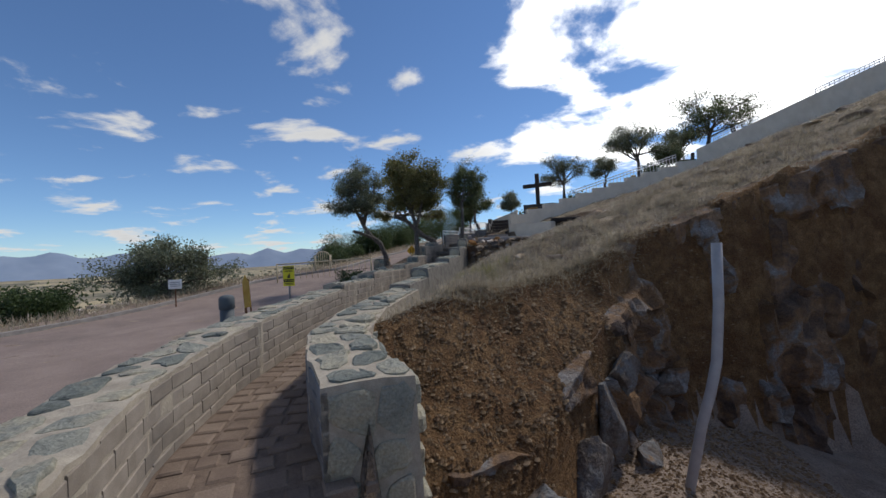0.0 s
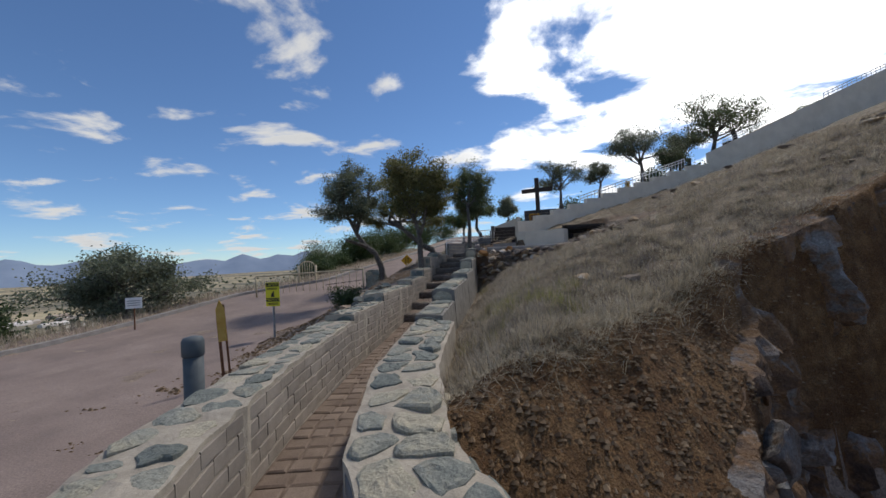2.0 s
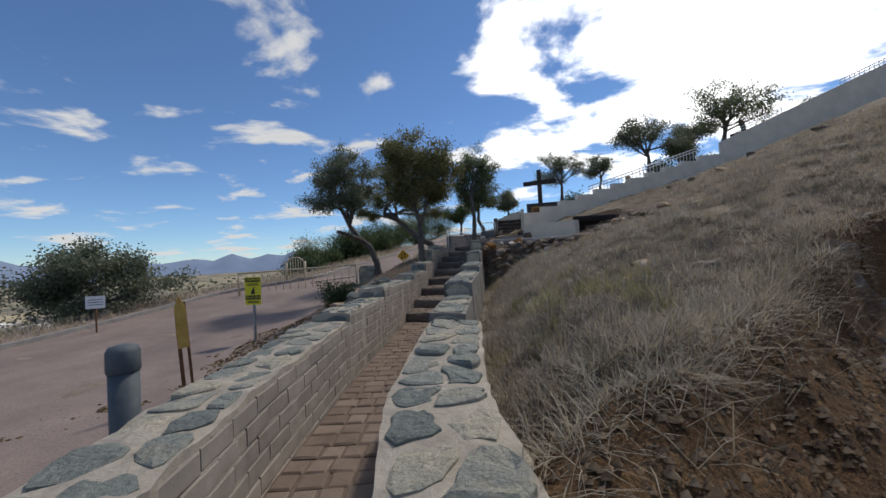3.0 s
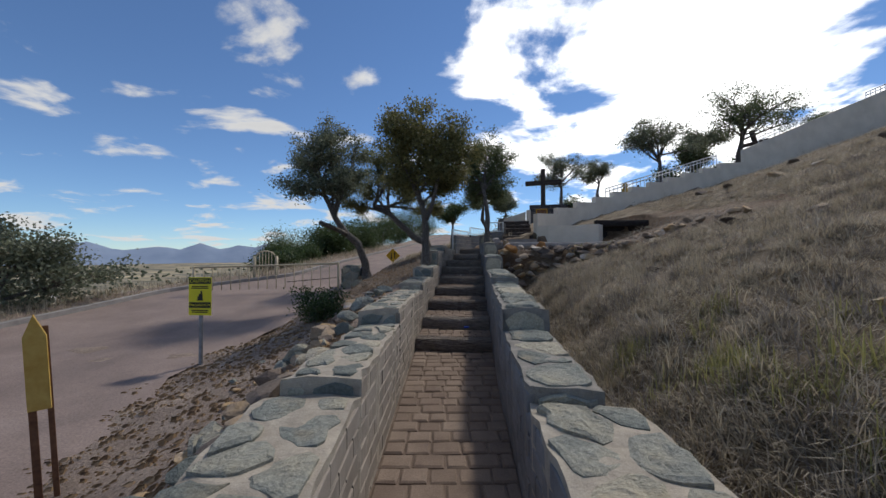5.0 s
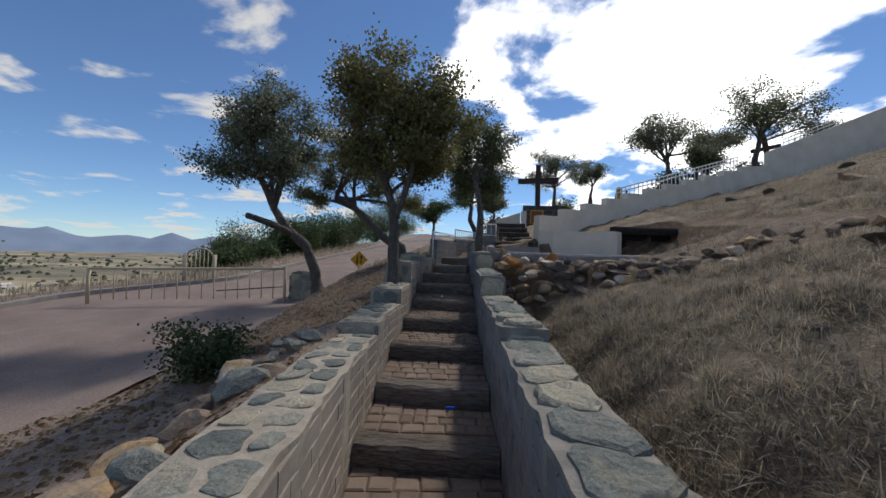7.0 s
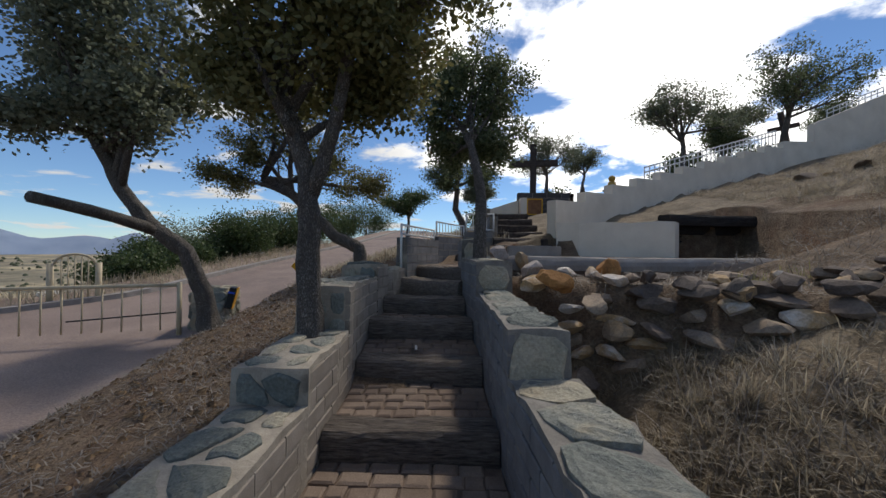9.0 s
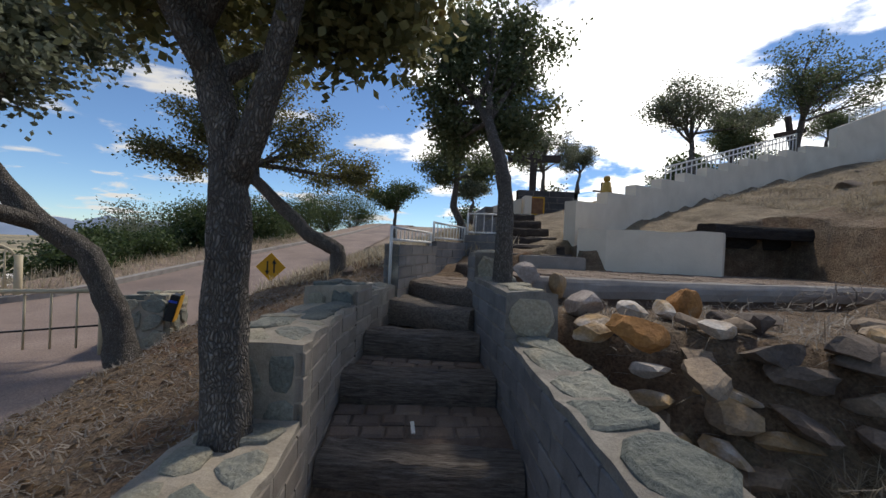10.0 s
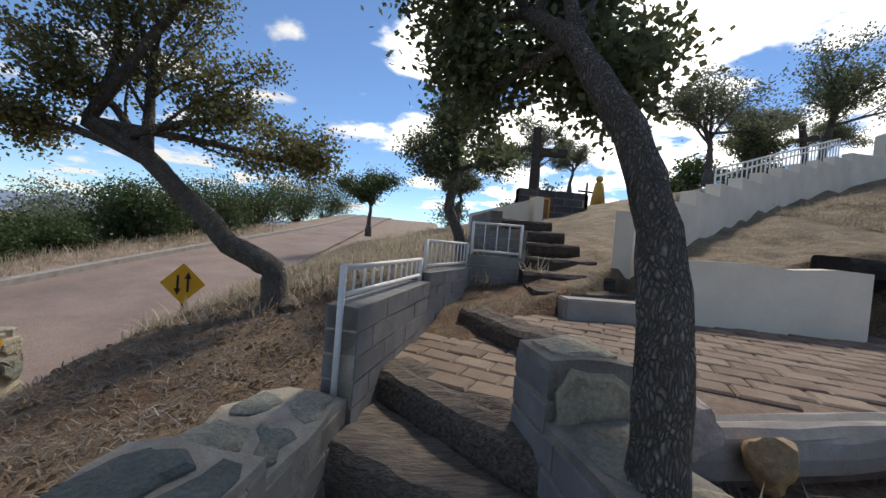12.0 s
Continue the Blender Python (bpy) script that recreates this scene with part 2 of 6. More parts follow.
M["leaf"] = leaf_material("oak_leaf", (0.070, 0.095, 0.044), (0.165, 0.195, 0.10), (0.15, 0.085, 0.03))
M["leaf_grey"] = leaf_material("oak_leaf_grey", (0.10, 0.118, 0.076), (0.22, 0.24, 0.16), (0.13, 0.10, 0.055))
M["leaf_olive"] = leaf_material("oak_leaf_olive", (0.095, 0.103, 0.042), (0.22, 0.21, 0.09), (0.19, 0.095, 0.028))
M["bush"] = leaf_material("bush_leaf", (0.035, 0.058, 0.022), (0.085, 0.12, 0.045), (0.08, 0.075, 0.03))
M["straw"] = leaf_material("dry_grass", (0.23, 0.185, 0.125), (0.46, 0.395, 0.29), (0.68, 0.61, 0.49))
M["green_grass"] = leaf_material("green_grass", (0.17, 0.165, 0.06), (0.32, 0.30, 0.12), (0.45, 0.38, 0.19))
M["twig"] = leaf_material("grey_twig", (0.12, 0.10, 0.085), (0.28, 0.245, 0.21), (0.40, 0.36, 0.32))


# ---- mesh helpers ----
def smoothstep(a, b, v):
    t = min(1.0, max(0.0, (v - a) / (b - a)))
    return t * t * (3 - 2 * t)


def link_mesh(name, verts, faces, mat, parent=None, label="", smooth=False):
    me = bpy.data.meshes.new(name)
    me.from_pydata([tuple(v) for v in verts], [], faces)
    for m_ in (mat if isinstance(mat, (list, tuple)) else [mat]):
        me.materials.append(m_)
    if smooth:
        me.polygons.foreach_set("use_smooth", [True] * len(me.polygons))
    ob = new(name, me)
    if parent:
        ob.parent = parent
    if label:
        ob["label"] = label
    return ob


def part(name, bm, mat, parent, label="", smooth=False):
    me = bpy.data.meshes.new(name)
    bm.to_mesh(me)
    bm.free()
    me.materials.append(mat)
    if smooth:
        me.polygons.foreach_set("use_smooth", [True] * len(me.polygons))
    ob = new(name, me)
    if parent:
        ob.parent = parent
    if label:
        ob["label"] = label
    return ob


def thing(name, label, category, group="", kind=""):
    return tagged(new(name), label, category, group, kind)


def bm_box(bm, lo, hi, m=None, bevel=0.0):
    r = bmesh.ops.create_cube(bm, size=1.0)
    c = [(a + b) / 2 for a, b in zip(lo, hi)]
    d = [b - a for a, b in zip(lo, hi)]
    mat = Matrix.Translation(c) @ Matrix.Diagonal((*d, 1))
    bmesh.ops.transform(bm, matrix=(m @ mat) if m else mat, verts=r["verts"])
    if bevel:
        bmesh.ops.bevel(bm, geom=list({e for v in r["verts"] for e in v.link_edges}), offset=bevel, segments=2, affect="EDGES")
    return bm


def box_between(name, a, b, w, h, mat, parent, bevel=0.005, label=""):
    """A beam from a to b with width w and height h."""
    a, b = Vector(a), Vector(b)
    bm = bmesh.new()
    d = b - a
    m = Matrix.Translation((a + b) / 2) @ d.to_track_quat("Y", "Z").to_matrix().to_4x4()
    bm_box(bm, (-w / 2, -d.length / 2, -h / 2), (w / 2, d.length / 2, h / 2), m, bevel)
    return part(name, bm, mat, parent, label)


def rod(name, pts, radii, mat, parent, sides=8, label="", wobble=0.0, seed=0):
    """A round rod or limb along points."""
    verts, faces = tube(pts, radii, sides, wobble, seed)
    return link_mesh(name, verts, faces, mat, parent, label, smooth=True)


def tube(pts, radii, sides, wobble=0.0, seed=0, offset=0):
    pts = [Vector(p) for p in pts]
    verts, faces = [], []
    prev = None
    for i, p in enumerate(pts):
        d = (pts[min(i + 1, len(pts) - 1)] - pts[max(i - 1, 0)]).normalized()
        if prev is None:
            ref = Vector((1, 0, 0)) if abs(d.x) < 0.8 else Vector((0, 1, 0))
            u = (ref - d * ref.dot(d)).normalized()
        else:
            u = (prev - d * prev.dot(d)).normalized()
        prev = u
        v = d.cross(u)
        for k in range(sides):
            a = 2 * math.pi * k / sides
            r = radii[i]
            if wobble:
                q = p * 4 + Vector((math.cos(a), math.sin(a), seed))
                r *= 1 + wobble * noise.noise(q * 1.7) + 0.5 * wobble * noise.noise(q * 5)
            verts.append(p + (u * math.cos(a) + v * math.sin(a)) * r)
    for i in range(len(pts) - 1):
        for k in range(sides):
            a, b = i * sides + k, i * sides + (k + 1) % sides
            faces.append((offset + a, offset + b, offset + b + sides, offset + a + sides))
    faces.append(tuple(offset + k for k in reversed(range(sides))))
    faces.append(tuple(offset + (len(pts) - 1) * sides + k for k in range(sides)))
    return verts, faces


def along(pts, v, axis=1):
    """Point of a polyline at a given y."""
    if v <= pts[0][axis]:
        return Vector(pts[0])
    for a, b in zip(pts, pts[1:]):
        if v <= b[axis]:
            f = (v - a[axis]) / (b[axis] - a[axis])
            return Vector(a).lerp(Vector(b), f)
    return Vector(pts[-1])


# ---- plan ----
LEFT = [(3.05, -0.40), (2.35, 0.30), (1.65, 1.15), (1.13, 2.2), (0.78, 3.4), (0.50, 4.8), (0.25, 6.4), (0.0, 8.0), (-0.12, 9.4), (-0.14, 10.4), (-0.18, 10.9), (-0.22, 11.4), (-0.16, 12.0), (-0.06, 12.5)]
RIGHT = [(2.92, 0.90), (2.62, 1.30), (2.28, 1.63), (1.86, 2.2), (1.50, 3.3), (1.36, 4.2), (1.24, 5.1), (1.10, 6.6), (1.0, 8.0), (0.88, 9.4), (0.80, 10.2), (0.74, 11.2), (0.56, 12.35)]
RIM = [(2.1, 2.85), (2.6, 3.3), (3.0, 3.75), (3.5, 4.3), (4.1, 4.95), (4.6, 5.45), (4.9, 5.75), (5.3, 5.95), (6.7, 6.6), (9.0, 7.5), (14.0, 8.2), (30.0, 9.0)]
CUT = [(2.45, 1.7), (3.0, 2.0), (3.6, 2.5), (3.9, 3.3), (4.25, 4.2), (4.5, 4.6), (4.75, 5.2), (5.0, 5.65), (5.3, 5.85), (6.7, 6.45), (9.0, 7.4), (14.0, 8.15), (30.0, 8.95)]
WALL_W = 0.44
PLAT_Z = 1.33


def left_x(y):
    return along(LEFT, y).x


def right_x(y):
    return along(RIGHT, y).x


def slope_s(x, y):
    return (x - 2.07) * 0.787 + (y - 14.45) * 0.617


def wall_bend(s):
    """How far the plastered wall swings towards the path along its length."""
    return -1.1 * (max(0.0, min(s, 8.0)) / 8.0) ** 2 - 0.55 * max(0.0, s - 8.0)


def slope_n(x, y):
    return -(x - 2.07) * 0.617 + (y - 14.45) * 0.787 - wall_bend(slope_s(x, y))


def road_z(y):
    k = 1.2
    v = (y - 7.2) / k
    soft = k * (math.log1p(math.exp(v)) if v < 30 else v)
    return -0.66 + 0.105 * min(soft, 40) + 0.02 * max(0.0, soft - 40)


def edge_x(y):
    """Outer edge of the road, which narrows past the gate."""
    return -8.9 + 2.25 * smoothstep(12.6, 16.6, y) + 0.9 * smoothstep(17, 34, y)


def hill_z(x, y):
    z = -0.71 + 0.365 * x + 0.0625 * min(y, 60)
    z -= 0.5 * smoothstep(2.3, 4.0, x) * (1 - smoothstep(-0.3, 2.8, y - rim_y(x)))
    return z if z < 14 else 14 + (z - 14) * 0.35


def floor_z(y):
    return -0.17 + 0.01 * max(-4.0, min(0.0, y - 8.0))


def rim_y(x):
    return along([(a, b) for a, b in RIM], x, 0).y


def cut_y(x):
    """Line along which the bank breaks off into the pit."""
    return along(CUT, x, 0).y


def pit_z(x, y):
    z = -1.35 - 0.3 * min(3.2, max(0.0, x - 4.7))
    return -0.32 + (z + 0.32) * smoothstep(0.3, 1.7, y)


def bank_z(x, y):
    """Red soil slope below the grass rim."""
    hz = hill_z(x, y)
    soil = -0.05 + 0.6 * (y - x) + 3.0 * smoothstep(4.7, 5.6, x)
    return hz + min(0.0, soil - hz) * smoothstep(0.0, 0.35, rim_y(x) - y)


def pile_y(x):
    return 11.25 - 0.40 * (x - 1.2)


def ground_z(x, y):
    """Height of the ground and which surface it is: 0 dry grass, 1 red soil, 2 brown bank, 3 valley, 4 verge."""
    yy = min(max(y, -0.4), 12.5)
    xl, xr = left_x(yy) - WALL_W, right_x(yy) + WALL_W
    lump = 0.07 * noise.noise((x * 0.9, y * 0.9, 1)) + 0.05 * noise.noise((x * 2.7, y * 2.7, 5)) + 0.025 * noise.noise((x * 6, y * 6, 8))
    rz = road_z(y)
    if x < edge_x(y) - 0.05:
        d = edge_x(y) - 0.05 - x
        z = rz + 0.15 * smoothstep(0, 0.6, d) - 0.30 * max(0.0, d - 1.2)
        low = -62 + 14 * noise.noise((x * 0.0011, y * 0.0011, 3)) + max(0.0, (math.hypot(x, y) - 2500) * 0.004)
        if z < low + 8:
            return low + 8 * math.exp((z - low - 8) / 8), 3
        return z + lump * min(3, 1 + d * 0.1), 4
    left = x < (xl + xr) / 2 if y < 12.5 else slope_n(x, y) > 0 or x < 0.3
    if left and slope_n(x, y) > 0 and x > 1.5:
        n = slope_n(x, y)
        z = 1.70 + 0.26 * min(slope_s(x, y), 60) - 0.13 * max(0.0, n - 2.5)
        return max(z, rz - 1.0) + lump, 0
    if left:
        zb = 1.70 + 0.26 * slope_s(x, y) - 0.13 * max(0.0, slope_n(x, y) - 2.5)
        r = smoothstep(-3.4, -2.1, x)
        z = rz + max(0.0, zb - rz) * r
        if 3.4 < y < 9.2:
            crest = 0.14 + 0.09 * (y - 4.0)
            z = max(z, rz + (crest - rz) * (1 - smoothstep(0.0, 1.7, xl + 0.1 - x)) * smoothstep(3.4, 5.0, y))
            return z + lump, 4
        if x > -2.9 and zb > rz:
            return z + lump, 2 if y < 16 else 0
        return z - 0.03, 4
    hz = hill_z(x, y)
    if y > 13.9 and x > 2.1:
        hz = max(hz, hz + (1.62 + 0.26 * slope_s(x, y) - hz) * smoothstep(-3.4, -1.2, slope_n(x, y)))
    if slope_s(x, y) > 6:
        hz -= 0.38 * smoothstep(-3.5, -0.6, slope_n(x, y)) * smoothstep(6, 10, slope_s(x, y))
    if y < rim_y(x) + 0.1 and (x > xr - 0.1 or y < 1.3):
        top = bank_z(x, y)
        rough = 0.16 * noise.noise((x * 1.6, y * 1.6, top)) + 0.09 * noise.noise((x * 4.2, y * 4.2, top * 4)) + 0.05 * noise.noise((x * 9, y * 9, top * 8))
        f = smoothstep(0.0, 0.4, cut_y(x) + 0.12 * noise.noise((x * 3.1, 0, 4)) - y)
        if x < 2.45:
            f = max(f, smoothstep(2.3, 1.5, y)) if y < 1.3 else f
        z = top + (pit_z(x, y) - top) * f
        return z + rough * (0.3 if f > 0.97 else 0.8), 4 if f > 0.97 else 1
    py = pile_y(x)
    if x < 5.6 and py - 0.12 < y < 14.0 + 0.1 * (x - 2.0):
        f = smoothstep(py - 0.12, py + 0.25, y) * (1 - smoothstep(4.2, 5.6, x))
        return max(hz, hz + (1.14 - hz) * f) + 0.4 * lump, 2
    if slope_n(x, y) > 0:
        return 1.65 + 0.26 * slope_s(x, y) + lump, 0
    return hz + lump - 0.26 * (1 - smoothstep(0.1, 0.9, x - xr)), 0


def axis_coords(lo, hi, step, far_lo, far_hi):
    out = list(np.arange(lo, hi + 1e-6, step))
    d, v = step, hi
    while v < far_hi:
        d *= 1.17
        v += d
        out.append(v)
    d, v = step, lo
    while v > far_lo:
        d *= 1.17
        v -= d
        out.insert(0, v)
    return out


M["hill"] = material("dry_grass_soil", [(0.25, (0.12, 0.088, 0.058)), (0.5, (0.22, 0.168, 0.11)), (0.75, (0.33, 0.262, 0.175))], 4, fine=(45, 0.35), bump=0.9, bump_scale=26, bump_dist=0.05, stain=(0.6, (0.12, 0.088, 0.055), 0.5, 0.7, 0.6))
M["soil"] = material("red_soil", [(0.25, (0.085, 0.044, 0.02)), (0.5, (0.20, 0.108, 0.045)), (0.8, (0.33, 0.20, 0.095))], 6, fine=(60, 0.45), bump=1.0, bump_scale=24, bump_dist=0.09, stain=(1.6, (0.12, 0.055, 0.02), 0.5, 0.64, 0.75))
M["bank"] = material("leaf_litter", [(0.25, (0.10, 0.068, 0.045)), (0.5, (0.185, 0.128, 0.083)), (0.8, (0.30, 0.225, 0.15))], 8, fine=(60, 0.45), bump=1.0, bump_scale=38, bump_dist=0.04, stain=(1.4, (0.15, 0.07, 0.035), 0.5, 0.68, 0.6))
M["valley"] = material("valley_plain", [(0.35, (0.09, 0.092, 0.06)), (0.46, (0.24, 0.20, 0.13)), (0.6, (0.43, 0.35, 0.21)), (0.8, (0.52, 0.43, 0.27))], 0.0035, detail=10, fine=(0.05, 0.3), bump=0.0, stain=(0.012, (0.07, 0.08, 0.055), 0.53, 0.62, 0.75))
M["verge"] = material("gravel_verge", [(0.25, (0.17, 0.125, 0.095)), (0.5, (0.27, 0.205, 0.16)), (0.8, (0.38, 0.30, 0.235))], 3, fine=(50, 0.4), bump=0.9, bump_scale=40, bump_dist=0.03)


def build_ground():
    xs = axis_coords(-4.0, 7.5, 0.1, -4800, 3000)
    ys = axis_coords(-3.0, 15.0, 0.1, -1500, 4800)
    verts, faces, kinds = [], [], []
    kind = np.zeros((len(xs), len(ys)), int)
    for i, x in enumerate(xs):
        for j, y in enumerate(ys):
            z, k = ground_z(x, y)
            if -0.5 < y < 12.6:
                lx = left_x(y)
                rx = right_x(y)
                if lx - 0.26 < x < rx + 0.24:
                    z = min(z, floor_z(y) - 0.12 if y < 8 else -0.2 + 0.27 * (y - 8.4))
            if y > 12.0 and 0.3 < x < 5.0 and y < 13.95 + 0.1 * (x - 2.0) and slope_n(x, y) < 0.1:
                z = min(z, 1.14)
            verts.append((x, y, z))
            kind[i, j] = k
    n = len(ys)
    for i in range(len(xs) - 1):
        for j in range(n - 1):
            faces.append((i * n + j, (i + 1) * n + j, (i + 1) * n + j + 1, i * n + j + 1))
            kinds.append(int(kind[i, j]))
    ob = link_mesh("ground", verts, faces, [M["hill"], M["soil"], M["bank"], M["valley"], M["verge"]], smooth=True)
    ob.data.polygons.foreach_set("material_index", kinds)
    tagged(ob, "dry grassy hillside with red soil and a wide pale valley", "ground", kind="structure")


build_ground()


def build_road():
    ys = list(np.arange(-30, 40, 0.5)) + list(np.arange(40, 160, 4))
    cols = 14
    verts, faces = [], []
    for y in ys:
        near = -3.15 if y > 7.5 else (left_x(y) - WALL_W + 0.05)
        if 5.0 < y <= 7.5:
            a = left_x(5.0) - WALL_W + 0.05
            near = a + (-3.15 - a) * smoothstep(5.0, 7.5, y)
        near += 0.06 * noise.noise((y * 1.3, 0, 0))
        far = edge_x(y) + 0.05 * noise.noise((y * 1.1, 4, 0))
        for c in range(cols):
            x = far + (near - far) * c / (cols - 1)
            verts.append((x, y, road_z(y) + 0.035 + 0.012 * noise.noise((x * 0.7, y * 0.7, 0))))
    for r in range(len(ys) - 1):
        for c in range(cols - 1):
            a = r * cols + c
            faces.append((a, a + 1, a + cols + 1, a + cols))
    ob = link_mesh("road", verts, faces, M["road"], smooth=True)
    tagged(ob, "dusty worn asphalt road climbing the hillside", "road", kind="structure")
    # pale painted edge strip and low kerb on the outer side
    kv, kf = [], []
    for y in ys:
        z = road_z(y)
        for x, h in ((-0.1, -0.2), (-0.1, 0.14), (0.08, 0.14), (0.1, -0.1)):
            kv.append((edge_x(y) + x, y, z + h))
    for r in range(len(ys) - 1):
        for c in range(3):
            a = r * 4 + c
            kf.append((a, a + 1, a + 5, a + 4))
    tagged(link_mesh("kerb", kv, kf, M["concrete"]), "pale concrete kerb along the outer road edge", "kerb", kind="structure")


build_road()


def build_mountains():
    rng = random.Random(5)
    verts, faces = [], []
    n = 160
    for i in range(n):
        a = radians(95 + 170 * i / (n - 1))         # bearing, counter-clockwise from +x
        d = 4300
        h = 120 + 150 * (0.5 + 0.5 * noise.noise((i * 0.06, 2, 0))) + 55 * noise.noise((i * 0.3, 7, 0))
        h *= 0.55 + 0.45 * smoothstep(0, 50, i)
        for k, f in enumerate((-90, 0.35, 1.0)):
            r = d + (0, 150, 400)[k]
            z = -90 if k == 0 else -55 + h * f * (1 + 0.25 * noise.noise((i * 0.5, k, 1)))
            verts.append((math.cos(a) * r, math.sin(a) * r, z))
    for i in range(n - 1):
        for k in range(2):
            a = i * 3 + k
            faces.append((a, a + 3, a + 4, a + 1))
    # distance haze is put into the blue base colour; no air is rendered
    mat = material("haze_tinted_mountain", [(0.3, (0.20, 0.26, 0.36)), (0.7, (0.27, 0.33, 0.43))], 0.004, bump=0)
    tagged(link_mesh("mountain_backdrop", verts, faces, mat, smooth=True), "mountain range across the valley with blue haze painted into its colour", "mountains", kind="structure")


build_mountains()


# ---- stone-capped walls ----
def clip_cell(seeds, i, lo, hi):
    """Voronoi cell of seed i inside a rectangle."""
    poly = [(lo[0], lo[1]), (hi[0], lo[1]), (hi[0], hi[1]), (lo[0], hi[1])]
    sx, sy = seeds[i]
    for j, (qx, qy) in enumerate(seeds):
        if j == i or abs(qx - sx) > 1.2:
            continue
        mx, my, nx, ny = (sx + qx) / 2, (sy + qy) / 2, qx - sx, qy - sy
        out = []
        for (ax, ay), (bx, by) in zip(poly, poly[1:] + poly[:1]):
            da, db = (ax - mx) * nx + (ay - my) * ny, (bx - mx) * nx + (by - my) * ny
            if da <= 0:
                out.append((ax, ay))
            if da * db < 0:
                f = da / (da - db)
                out.append((ax + (bx - ax) * f, ay + (by - ay) * f))
        poly = out
        if len(poly) < 3:
            return []
    return poly


def stone_outline(poly, gap, rng):
    """Shrink, cut the corners and roughen a cell."""
    cx, cy = sum(p[0] for p in poly) / len(poly), sum(p[1] for p in poly) / len(poly)
    out = []
    for p in poly:
        d = math.hypot(p[0] - cx, p[1] - cy)
        f = max(0.2, (d - gap * 1.25) / max(d, 1e-6))
        out.append((cx + (p[0] - cx) * f, cy + (p[1] - cy) * f))
    res = []
    for a, b in zip(out, out[1:] + out[:1]):
        long = math.dist(a, b)
        j = min(0.02, 0.006 + long * 0.05)
        for f in ((0.2, 0.5, 0.8) if long > 0.14 else (0.22, 0.78)):
            res.append((a[0] + (b[0] - a[0]) * f + rng.uniform(-j, j), a[1] + (b[1] - a[1]) * f + rng.uniform(-j, j)))
    return res, (cx, cy)


def stone_on(surface, length, width, parent, rng, size=0.19, gap=0.03, lift=0.014, mat=None):
    """Flat field stones bedded in a surface given as surface(u, v, h)."""
    nu, nv = max(1, round(length / (size * 1.15))), max(1, round(width / size))
    seeds = [((a + 0.5 + rng.uniform(-0.36, 0.36)) * length / nu, (b + 0.5 + rng.uniform(-0.32, 0.32)) * width / nv) for a in range(nu) for b in range(nv)]
    for i in range(len(seeds)):
        cell = clip_cell(seeds, i, (0.012, 0.012), (length - 0.012, width - 0.012))
        if len(cell) < 3:
            continue
        ring, (cx, cy) = stone_outline(cell, gap * rng.uniform(0.6, 1.5), rng)
        up = lift * rng.uniform(0.4, 1.6)
        tilt_u, tilt_v = rng.uniform(-0.06, 0.06), rng.uniform(-0.06, 0.06)
        n = len(ring)
        verts = [surface(u, v, -0.05) for u, v in ring]
        verts += [surface(u, v, up * 0.55 + tilt_u * (u - cx) + tilt_v * (v - cy)) for u, v in ring]
        verts += [surface(cx + (u - cx) * 0.86, cy + (v - cy) * 0.86, up + tilt_u * (u - cx) + tilt_v * (v - cy) + rng.uniform(-0.3, 0.3) * min(up, 0.03)) for u, v in ring]
        rings = 2
        amp = 0.006 + 0.3 * lift
        for f in ((0.66, 0.36) if size > 0.24 else ()):
            rings += 1
            for u, v in ring:
                a, b = cx + (u - cx) * f, cy + (v - cy) * f
                h = amp * noise.noise((a * 11 + i, b * 11, 1.0)) + amp * 0.6 * noise.noise((a * 27, b * 27, i))
                verts.append(surface(a, b, up + tilt_u * (a - cx) + tilt_v * (b - cy) + h + rng.uniform(-0.2, 0.2) * amp))
        faces = []
        for r in range(rings):
            for k in range(n):
                q = (k + 1) % n
                faces.append((r * n + k, r * n + q, (r + 1) * n + q, (r + 1) * n + k))
        verts.append(surface(cx, cy, up + rng.uniform(0, 0.008)))
        top_n = rings * n
        faces += [(top_n + k, top_n + (k + 1) % n, top_n + n) for k in range(n)]
        link_mesh("stone", verts, faces, mat or M["stone"], parent)


def lerp_line(pts, f):
    """Point at fraction f of a polyline's length."""
    ds = [math.dist(a, b) for a, b in zip(pts, pts[1:])]
    t = f * sum(ds)
    for (a, b), d in zip(zip(pts, pts[1:]), ds):
        if t <= d + 1e-9:
            return Vector(a).lerp(Vector(b), t / d)
        t -= d
    return Vector(pts[-1])


def sub_line(pts, y0, y1):
    return [tuple(along(pts, y0))] + [p for p in pts if y0 + 0.05 < p[1] < y1 - 0.05] + [tuple(along(pts, y1))]


